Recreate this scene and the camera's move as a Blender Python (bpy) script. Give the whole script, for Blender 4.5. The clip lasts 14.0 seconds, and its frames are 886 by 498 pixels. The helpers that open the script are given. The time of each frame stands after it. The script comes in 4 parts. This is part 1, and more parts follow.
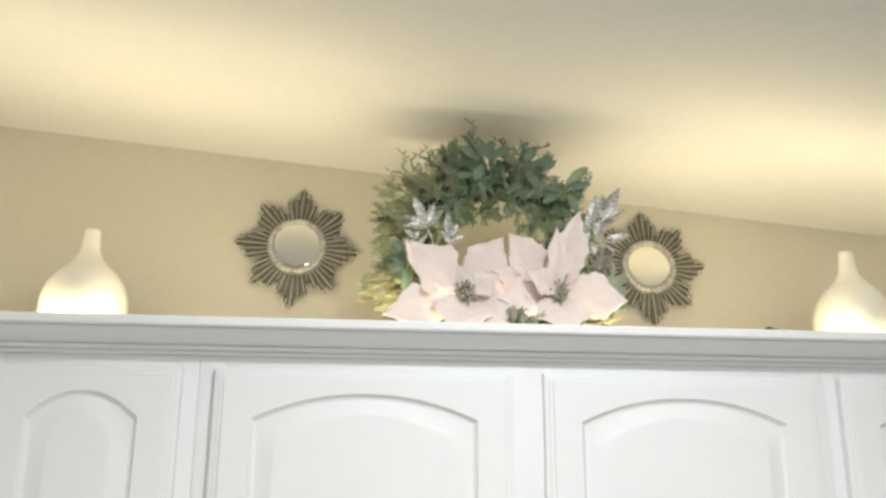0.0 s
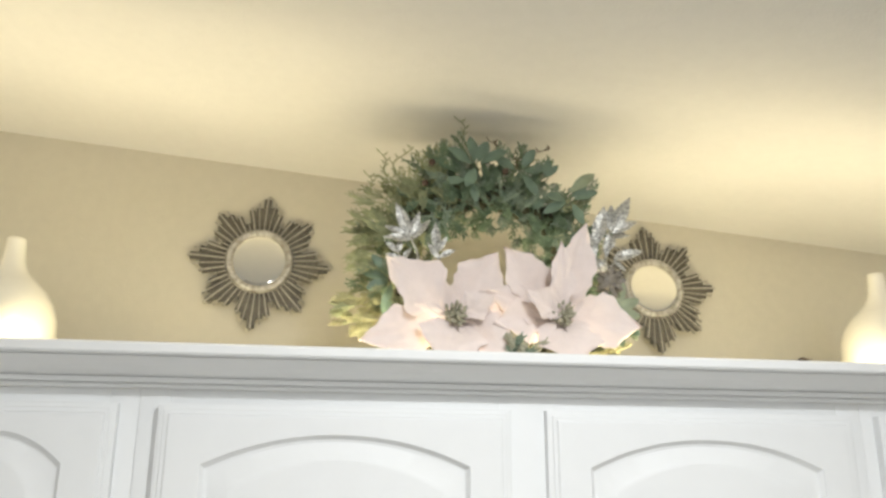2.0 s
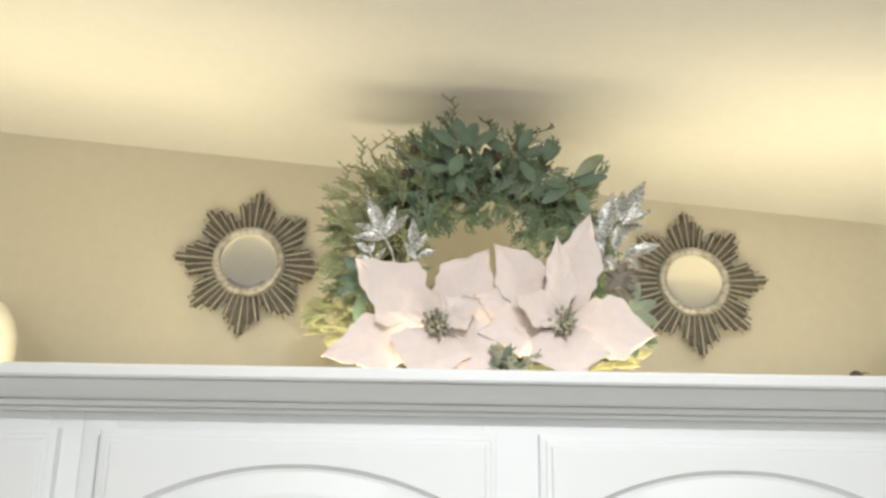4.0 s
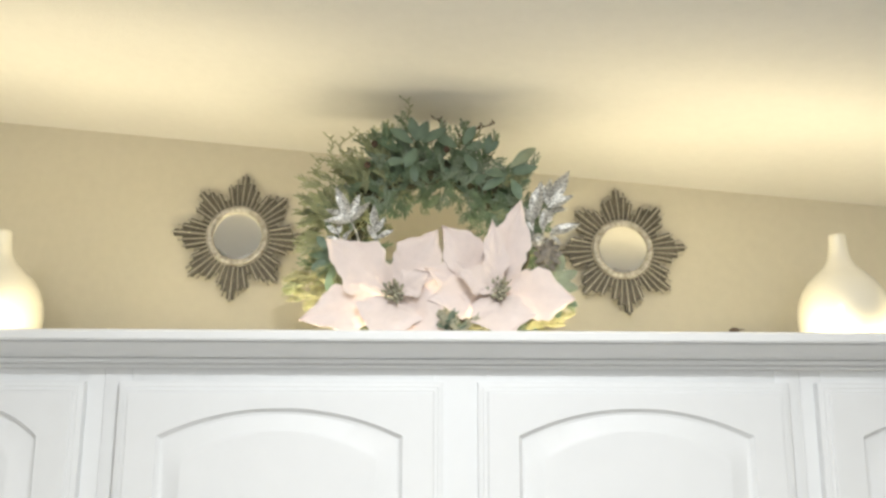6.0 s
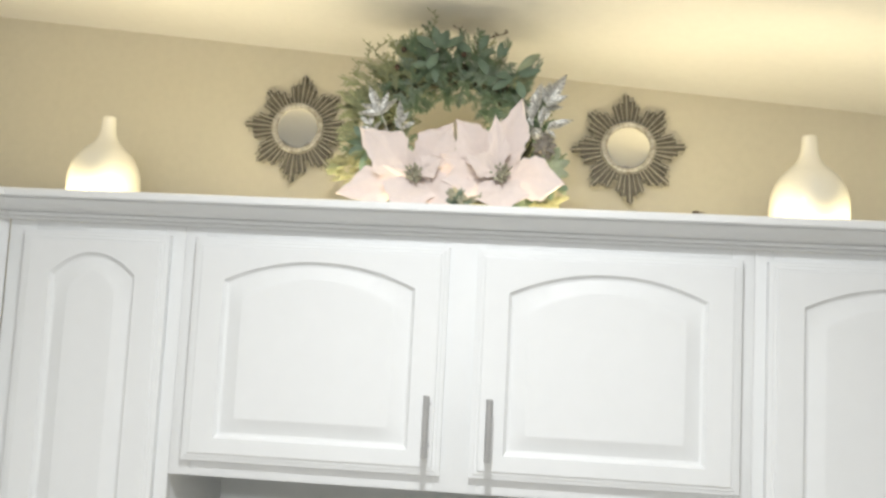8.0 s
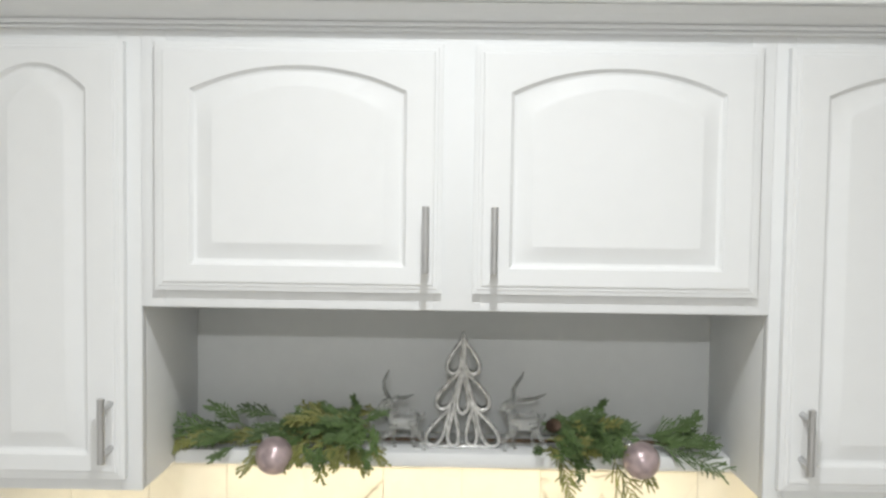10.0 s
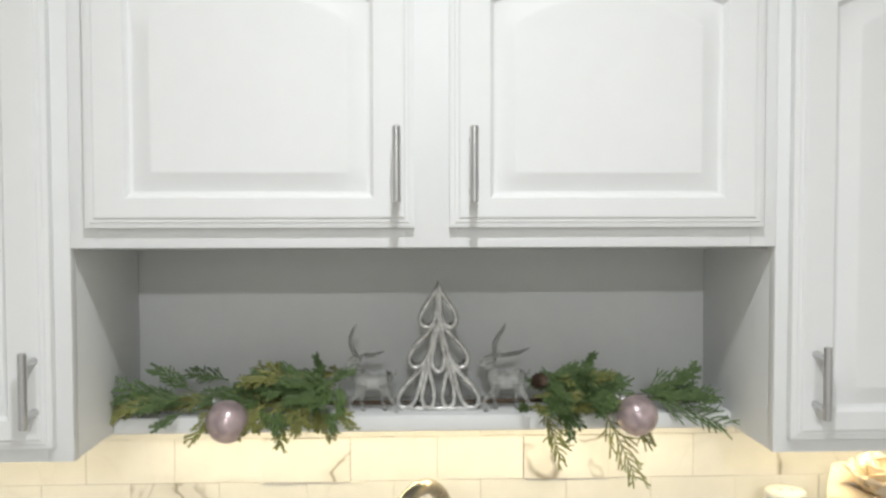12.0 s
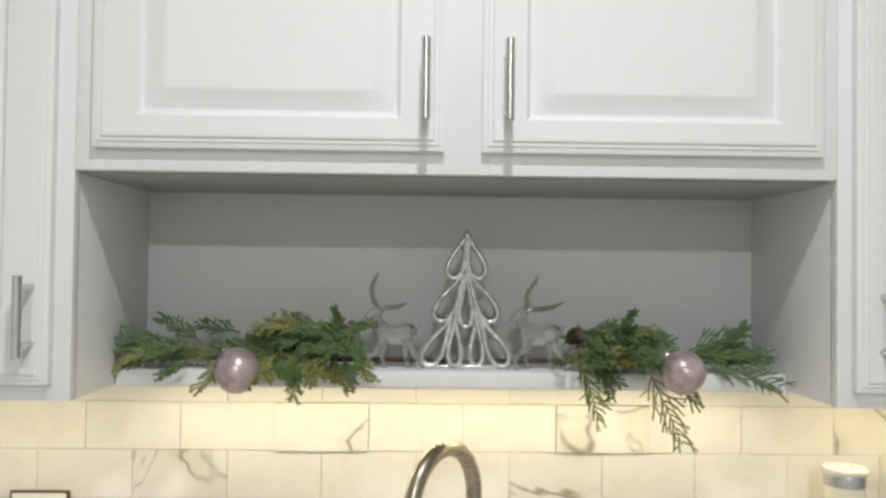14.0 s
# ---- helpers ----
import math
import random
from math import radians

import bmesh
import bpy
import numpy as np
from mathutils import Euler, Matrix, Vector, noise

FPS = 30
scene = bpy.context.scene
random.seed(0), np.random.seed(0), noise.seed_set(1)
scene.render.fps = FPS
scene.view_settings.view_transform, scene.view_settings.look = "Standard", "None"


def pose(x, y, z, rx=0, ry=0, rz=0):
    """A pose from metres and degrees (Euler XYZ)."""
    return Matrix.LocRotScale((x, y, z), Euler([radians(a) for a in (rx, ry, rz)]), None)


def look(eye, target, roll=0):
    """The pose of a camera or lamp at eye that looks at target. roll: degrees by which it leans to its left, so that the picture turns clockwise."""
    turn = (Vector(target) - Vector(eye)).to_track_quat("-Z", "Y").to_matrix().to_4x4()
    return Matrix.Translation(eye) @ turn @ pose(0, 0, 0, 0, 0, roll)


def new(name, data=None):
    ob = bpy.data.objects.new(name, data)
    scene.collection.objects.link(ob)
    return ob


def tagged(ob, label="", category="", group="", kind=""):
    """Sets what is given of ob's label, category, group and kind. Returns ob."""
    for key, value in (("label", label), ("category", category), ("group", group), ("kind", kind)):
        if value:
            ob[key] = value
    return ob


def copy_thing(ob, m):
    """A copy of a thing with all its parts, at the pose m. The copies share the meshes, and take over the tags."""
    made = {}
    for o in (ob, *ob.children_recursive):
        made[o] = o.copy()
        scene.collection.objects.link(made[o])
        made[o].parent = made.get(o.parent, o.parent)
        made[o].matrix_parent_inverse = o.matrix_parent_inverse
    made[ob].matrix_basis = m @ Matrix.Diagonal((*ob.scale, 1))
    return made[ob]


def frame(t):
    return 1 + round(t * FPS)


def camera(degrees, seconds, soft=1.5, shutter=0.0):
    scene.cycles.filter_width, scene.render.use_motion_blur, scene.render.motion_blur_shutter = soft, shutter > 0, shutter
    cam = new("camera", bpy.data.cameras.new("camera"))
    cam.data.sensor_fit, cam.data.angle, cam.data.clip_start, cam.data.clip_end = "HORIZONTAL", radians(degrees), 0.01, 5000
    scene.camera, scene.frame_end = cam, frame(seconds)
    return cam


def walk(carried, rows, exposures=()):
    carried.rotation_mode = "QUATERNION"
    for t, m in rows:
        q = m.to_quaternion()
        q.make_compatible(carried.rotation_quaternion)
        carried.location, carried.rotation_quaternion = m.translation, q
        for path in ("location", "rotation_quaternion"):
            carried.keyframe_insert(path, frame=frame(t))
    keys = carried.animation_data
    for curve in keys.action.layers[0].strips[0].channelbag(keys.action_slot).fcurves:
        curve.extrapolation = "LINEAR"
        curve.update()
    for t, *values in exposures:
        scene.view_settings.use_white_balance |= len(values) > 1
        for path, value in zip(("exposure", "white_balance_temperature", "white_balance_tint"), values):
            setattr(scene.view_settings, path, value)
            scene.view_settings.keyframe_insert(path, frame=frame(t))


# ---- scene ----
cam = camera(56.5, 14.0, soft=2.8)
EXPOSURES = [(0.0, 0.02), (2.0, 0.0), (5.0, 0.06), (9.0, 0.07), (11.5, -0.01), (13.0, -0.05), (14.0, -0.11)]
PATH = [
    (0, (-0.254, -1.208, 1.936), (-0.046, 0.713, 2.453), 0.3),
    (0.5, (-0.294, -1.189, 1.937), (0.049, 0.719, 2.431), 0.3),
    (1, (-0.324, -1.168, 1.933), (0.064, 0.726, 2.443), -0.6),
    (1.5, (-0.308, -1.108, 1.945), (0.038, 0.787, 2.483), -0.8),
    (2, (-0.265, -1.034, 1.973), (0.026, 0.861, 2.542), 0.2),
    (2.2, (-0.238, -1.006, 1.975), (0.028, 0.883, 2.576), 0.5),
    (4.5, (-0.081, -0.921, 2.053), (-0.068, 1.018, 2.542), 0.9),
    (5, (-0.068, -0.953, 2.054), (-0.064, 0.986, 2.54), 1.1),
    (5.5, (-0.073, -1.024, 2.076), (-0.017, 0.936, 2.47), 1.0),
    (6, (-0.055, -1.122, 2.039), (0.01, 0.84, 2.422), 0.1),
    (6.5, (-0.052, -1.217, 2.023), (0.024, 0.752, 2.363), -0.5),
    (7, (-0.007, -1.29, 2.012), (0.041, 0.685, 2.328), 0.3),
    (7.5, (0.057, -1.351, 1.993), (-0.019, 0.628, 2.273), 2.0),
    (8, (0.083, -1.35, 1.952), (-0.081, 0.635, 2.129), 2.9),
    (8.5, (0.082, -1.344, 1.935), (-0.074, 0.649, 1.996), 2.2),
    (9, (0.075, -1.31, 1.925), (-0.061, 0.685, 1.891), 1.8),
    (9.2, (0.052, -1.295, 1.906), (-0.053, 0.702, 1.853), 1.7),
    (11.3, (-0.023, -1.122, 1.756), (0.029, 0.874, 1.644), -0.2),
    (11.5, (-0.026, -1.11, 1.748), (0.042, 0.887, 1.645), -0.1),
    (12, (-0.023, -1.093, 1.716), (0.057, 0.904, 1.642), -0.1),
    (12.5, (-0.017, -1.077, 1.677), (0.044, 0.921, 1.615), -0.1),
    (13, (-0.001, -1.071, 1.633), (0.042, 0.928, 1.583), 0.1),
    (13.5, (0.0, -1.069, 1.584), (0.021, 0.931, 1.591), 0.6),
    (14, (-0.034, -1.007, 1.562), (0.0, 0.992, 1.605), 0.7),
]
walk(cam, [(t, look(eye, target, roll)) for t, eye, target, roll in PATH], exposures=EXPOSURES)

# ---- light ----
CEIL_Z, CEIL_X, CEIL_Y = 2.471, -0.0875, -0.10   # height over the wall, fall along x, fall along y


def ceiling_height(x, y):
    return CEIL_Z + CEIL_X * x + CEIL_Y * (y - 0.3)


world = bpy.data.worlds.new("world")
world.use_nodes = True
world.node_tree.nodes["Background"].inputs[0].default_value = (0.9, 0.95, 1.0, 1)
world.node_tree.nodes["Background"].inputs[1].default_value = 0.05
scene.world = world

KEY = (0.960, 0.985, 1.0)
WARM = (1.0, 0.86, 0.54)


def area_lamp(name, m, size_x, size_y, watts, colour, spread=180):
    data = bpy.data.lights.new(name, "AREA")
    data.shape = "RECTANGLE" if size_y != size_x else "DISK"
    data.size, data.size_y, data.energy, data.color = size_x, size_y, watts, colour
    data.spread = radians(spread)
    ob = new(name, data)
    ob.matrix_world = m
    return ob


# recessed downlights: x, y, watts, beam; the last four are unseen, added as fill
DOWNLIGHTS_AND_FILL = [(0.02, -0.80, 11.4, 168), (-0.05, -3.7, 75, 180), (-1.9, -2.4, 9, 95), (1.9, -2.4, 9, 95), (-1.9, -4.0, 9, 95), (1.9, -4.0, 9, 95)]
for lx, ly, watts, beam in DOWNLIGHTS_AND_FILL:
    area_lamp("downlight_or_fill_lamp", pose(lx, ly, ceiling_height(lx, ly) - 0.03), 0.07, 0.07, watts, KEY, beam)
# tape lights: on the cabinet tops behind the crown, under the ledge, under the side cabinets
area_lamp("tape_light_top", pose(0.0, 0.0235, 2.1165, 180), 1.66, 0.026, 3.6, WARM, 165)
area_lamp("tape_light_top", pose(-0.951, -0.131, 2.1165, 180, 0, 45), 0.40, 0.026, 0.9, WARM, 165)
area_lamp("tape_light_ledge", pose(0.0, 0.206, 1.386), 0.90, 0.010, 1.4, WARM)
area_lamp("tape_light_side", pose(-0.66, 0.17, 1.388), 0.30, 0.010, 0.48, WARM)
area_lamp("tape_light_side", pose(0.76, 0.17, 1.388), 0.46, 0.010, 0.8, WARM)

# ---- materials ----


def material(name, base, rough=0.5, metal=0.0, vary=0.06, grain=60.0, patch=4.0, bump=0.05, fine=400.0, other=None, **more):
    """A surface with variation at two scales and a fine relief. other: a second colour that the patches go towards."""
    m = bpy.data.materials.new(name)
    m.use_nodes = True
    nt = m.node_tree
    b = nt.nodes["Principled BSDF"]
    co = nt.nodes.new("ShaderNodeTexCoord")
    n1, n2, n3 = (nt.nodes.new("ShaderNodeTexNoise") for _ in range(3))
    for n, sc in ((n1, grain), (n2, patch), (n3, fine)):
        n.inputs["Scale"].default_value, n.inputs["Detail"].default_value = sc, 4
        nt.links.new(co.outputs["Object"], n.inputs["Vector"])
    add = nt.nodes.new("ShaderNodeMath")
    add.operation = "ADD"
    nt.links.new(n1.outputs["Fac"], add.inputs[0])
    nt.links.new(n2.outputs["Fac"], add.inputs[1])
    ramp = nt.nodes.new("ShaderNodeMapRange")
    ramp.inputs["From Min"].default_value, ramp.inputs["From Max"].default_value = 0.7, 1.3
    nt.links.new(add.outputs[0], ramp.inputs["Value"])
    mix = nt.nodes.new("ShaderNodeMix")
    mix.data_type = "RGBA"
    dark = other or tuple(c * (1 - 2 * vary) for c in base)
    mix.inputs["A"].default_value, mix.inputs["B"].default_value = (*dark, 1), (*base, 1)
    nt.links.new(ramp.outputs[0], mix.inputs["Factor"])
    nt.links.new(mix.outputs["Result"], b.inputs["Base Color"])
    rr = nt.nodes.new("ShaderNodeMapRange")
    rr.inputs["To Min"].default_value, rr.inputs["To Max"].default_value = rough * 0.85, min(1, rough * 1.15)
    nt.links.new(n2.outputs["Fac"], rr.inputs["Value"])
    nt.links.new(rr.outputs[0], b.inputs["Roughness"])
    bp = nt.nodes.new("ShaderNodeBump")
    bp.inputs["Strength"].default_value, bp.inputs["Distance"].default_value = bump, 0.002
    nt.links.new(n3.outputs["Fac"], bp.inputs["Height"])
    nt.links.new(bp.outputs[0], b.inputs["Normal"])
    b.inputs["Metallic"].default_value = metal
    for key, value in more.items():
        b.inputs[key.replace("_", " ")].default_value = value
    return m


def glitter(name, base, sparkle):
    """Metal foil flakes: every cell tilts and shines its own way."""
    m = material(name, base, 0.4, 0.35, 0.1, 200, 20, 0.1)
    nt = m.node_tree
    co = nt.nodes.new("ShaderNodeTexCoord")
    vo = nt.nodes.new("ShaderNodeTexVoronoi")
    vo.inputs["Scale"].default_value = 480
    nt.links.new(co.outputs["Object"], vo.inputs["Vector"])
    bp = nt.nodes.new("ShaderNodeBump")
    bp.inputs["Strength"].default_value, bp.inputs["Distance"].default_value = sparkle, 0.003
    sep = nt.nodes.new("ShaderNodeSeparateColor")
    nt.links.new(vo.outputs["Color"], sep.inputs[0])
    mix = nt.nodes.new("ShaderNodeMix")
    mix.data_type = "RGBA"
    mix.inputs["A"].default_value, mix.inputs["B"].default_value = (*(c * 0.6 for c in base), 1), (*(min(1, c * 1.9) for c in base), 1)
    nt.links.new(sep.outputs[0], mix.inputs["Factor"])
    nt.links.new(mix.outputs["Result"], nt.nodes["Principled BSDF"].inputs["Base Color"])
    nt.links.new(vo.outputs["Color"], bp.inputs["Height"])
    nt.links.new(bp.outputs[0], nt.nodes["Principled BSDF"].inputs["Normal"])
    return m


def marble(name, base, vein, amount, width=0.03):
    """Glazed stone: a few thin meandering veins that fade in and out, with a faint cloud along them."""
    m = material(name, base, 0.16, 0, 0.035, 25, 6, 0.02, 90)
    nt = m.node_tree
    geo = nt.nodes.new("ShaderNodeNewGeometry")

    def near_middle(scale, distortion, to, strength):
        n = nt.nodes.new("ShaderNodeTexNoise")
        n.inputs["Scale"].default_value, n.inputs["Detail"].default_value, n.inputs["Distortion"].default_value = scale, 3, distortion
        nt.links.new(geo.outputs["Position"], n.inputs["Vector"])
        sub = nt.nodes.new("ShaderNodeMath")
        sub.operation = "SUBTRACT"
        sub.inputs[1].default_value = 0.5
        nt.links.new(n.outputs["Fac"], sub.inputs[0])
        ab = nt.nodes.new("ShaderNodeMath")
        ab.operation = "ABSOLUTE"
        nt.links.new(sub.outputs[0], ab.inputs[0])
        fall = nt.nodes.new("ShaderNodeMapRange")
        fall.interpolation_type = "SMOOTHSTEP"
        fall.inputs["From Min"].default_value, fall.inputs["From Max"].default_value = 0.0, to
        fall.inputs["To Min"].default_value, fall.inputs["To Max"].default_value = strength, 0.0
        nt.links.new(ab.outputs[0], fall.inputs["Value"])
        return fall

    line, cloud = near_middle(7.0, 0.7, width, amount), near_middle(7.0, 0.7, width * 4, amount * 0.22)
    gate = nt.nodes.new("ShaderNodeTexNoise")
    gate.inputs["Scale"].default_value = 11.0
    nt.links.new(geo.outputs["Position"], gate.inputs["Vector"])
    span = nt.nodes.new("ShaderNodeMapRange")
    span.inputs["From Min"].default_value, span.inputs["From Max"].default_value = 0.40, 0.58
    nt.links.new(gate.outputs["Fac"], span.inputs["Value"])
    both = nt.nodes.new("ShaderNodeMath")
    both.operation = "MAXIMUM"
    nt.links.new(line.outputs[0], both.inputs[0])
    nt.links.new(cloud.outputs[0], both.inputs[1])
    amount_of = nt.nodes.new("ShaderNodeMath")
    amount_of.operation = "MULTIPLY"
    nt.links.new(both.outputs[0], amount_of.inputs[0])
    nt.links.new(span.outputs[0], amount_of.inputs[1])
    mix = nt.nodes.new("ShaderNodeMix")
    mix.data_type = "RGBA"
    old = nt.nodes["Principled BSDF"].inputs["Base Color"].links[0].from_socket
    nt.links.new(old, mix.inputs["A"])
    mix.inputs["B"].default_value = (*vein, 1)
    nt.links.new(amount_of.outputs[0], mix.inputs["Factor"])
    nt.links.new(mix.outputs["Result"], nt.nodes["Principled BSDF"].inputs["Base Color"])
    return m


M_CABINET = material("cabinet_paint", (0.81, 0.82, 0.82), 0.55, 0, 0.012, 30, 3, 0.03, 250, Specular_IOR_Level=0.3)
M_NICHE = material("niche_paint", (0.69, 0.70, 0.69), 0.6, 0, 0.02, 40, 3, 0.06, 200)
# cabinet underside with its shade put into the colour
M_UNDER_SHADE = material("shaded_underside_paint", (0.40, 0.41, 0.40), 0.6, 0, 0.05, 40, 4, 0.06, 200)
M_WALL = material("beige_wall_paint", (0.59, 0.55, 0.445), 0.75, 0, 0.03, 60, 2.5, 0.18, 260)
M_PLAIN = material("off_white_wall_paint", (0.58, 0.57, 0.55), 0.8, 0, 0.03, 60, 2.5, 0.18, 260)
M_CEILING = material("ceiling_paint", (0.78, 0.76, 0.71), 0.85, 0, 0.02, 60, 2.0, 0.25, 220)
M_FLOOR = material("floor_tile", (0.44, 0.42, 0.39), 0.4, 0, 0.08, 20, 2, 0.05)
M_COUNTER = material("stone_counter", (0.62, 0.60, 0.56), 0.2, 0, 0.1, 40, 5, 0.02)
M_NICKEL = material("brushed_nickel", (0.66, 0.66, 0.66), 0.30, 1.0, 0.05, 200, 20, 0.03, 900)
M_FAUCET = material("satin_bronze_nickel", (0.46, 0.41, 0.33), 0.28, 1.0, 0.06, 150, 20, 0.03, 900)
M_MIRROR = material("mirror_glass", (0.88, 0.86, 0.79), 0.03, 1.0, 0.01, 10, 3, 0.0)
M_BRONZE = material("dark_bronze", (0.155, 0.138, 0.105), 0.5, 0.25, 0.28, 70, 22, 0.25, 300)
M_CHAMPAGNE = material("champagne_ridge", (0.60, 0.56, 0.47), 0.5, 0.2, 0.26, 120, 30, 0.25, 300)
M_RING = material("crackled_silver_ring", (0.60, 0.58, 0.53), 0.4, 0.35, 0.25, 130, 70, 0.6, 150, (0.25, 0.22, 0.17))
M_CERAMIC = material("cream_ceramic", (0.82, 0.78, 0.66), 0.22, 0, 0.02, 30, 6, 0.02, 120, Coat_Weight=0.3)
M_PETAL = material("blush_petal_cloth", (0.84, 0.73, 0.69), 0.8, 0, 0.04, 90, 14, 0.35, 350, Subsurface_Weight=0.0)
M_STAMEN = material("silver_green_stamen", (0.56, 0.54, 0.40), 0.5, 0.0, 0.2, 200, 60, 0.3)
M_FROST = material("frosted_cone", (0.30, 0.27, 0.23), 0.6, 0.1, 0.25, 150, 60, 0.4)
M_LEAF = material("blue_green_leaf", (0.175, 0.255, 0.175), 0.5, 0, 0.2, 60, 14, 0.2, 300)
M_LEAF_PALE = material("pale_green_leaf", (0.31, 0.36, 0.23), 0.5, 0, 0.2, 60, 14, 0.2, 300)
M_FERN = material("olive_sprig", (0.38, 0.41, 0.23), 0.6, 0, 0.25, 90, 18, 0.2, 300)
M_GREY = material("grey_green_sprig", (0.29, 0.37, 0.27), 0.6, 0, 0.2, 90, 18, 0.2, 300)
M_GOLD = material("gold_green_sprig", (0.45, 0.44, 0.25), 0.55, 0.1, 0.2, 90, 18, 0.2, 300)
M_VINE = material("green_brown_vine", (0.10, 0.10, 0.06), 0.8, 0, 0.25, 120, 20, 0.5, 300)
M_TWIG = material("brown_twig", (0.13, 0.085, 0.05), 0.8, 0, 0.25, 120, 20, 0.5, 300)
M_BOUGH = material("wreath_green", (0.20, 0.29, 0.175), 0.55, 0, 0.25, 80, 12, 0.25, 300)
M_CEDAR = material("cedar_green", (0.13, 0.205, 0.07), 0.55, 0, 0.25, 80, 12, 0.25, 300)
# cedar with warm tape light put into its colour; also scattered for variety
M_CEDAR_LIT = material("cedar_yellow_green_lit", (0.31, 0.32, 0.10), 0.55, 0, 0.25, 80, 12, 0.25, 300)
M_CONE = material("pine_cone", (0.12, 0.075, 0.05), 0.75, 0, 0.25, 150, 30, 0.4)
M_SILVER = material("cast_silver", (0.90, 0.90, 0.88), 0.20, 0.7, 0.25, 150, 70, 0.7, 130, (0.36, 0.36, 0.35))
# silver with the shade inside the tree's loops put into its colour
M_SILVER_SHADE = material("shaded_silver", (0.22, 0.22, 0.20), 0.35, 0.8, 0.2, 60, 25, 0.25, 90)
M_GLITTER = glitter("silver_glitter", (0.38, 0.375, 0.345), 1.0)
M_BALL = material("mauve_pearl", (0.62, 0.49, 0.50), 0.30, 0.40, 0.22, 70, 28, 0.18, 110, Coat_Weight=0.4)
M_GLASS = material("clear_glass", (0.93, 0.94, 0.93), 0.03, 0, 0.0, 10, 3, 0.9, 60, Transmission_Weight=0.94, IOR=1.45, Coat_Weight=1.0)
M_SMOKE = material("smoky_glass", (0.40, 0.41, 0.40), 0.08, 0.35, 0.1, 60, 20, 0.1, 60, Transmission_Weight=0.35, IOR=1.5)
M_TILE = marble("glazed_tile", (0.80, 0.77, 0.71), (0.55, 0.51, 0.46), 0.16)
M_TILE_VEIN = marble("veined_tile", (0.79, 0.76, 0.70), (0.24, 0.20, 0.15), 0.85, 0.035)
M_GROUT = material("grout", (0.78, 0.74, 0.66), 0.9, 0, 0.1, 200, 20, 0.4)
M_PLATE = material("outlet_plate", (0.78, 0.76, 0.72), 0.4, 0, 0.01, 30, 4, 0.02)
M_PEACH = material("peach_cloth", (0.80, 0.68, 0.52), 0.75, 0, 0.06, 60, 12, 0.35, 260)
M_DARK = material("dark_band", (0.10, 0.10, 0.09), 0.4, 0.5, 0.1)

# ---- mesh tools ----


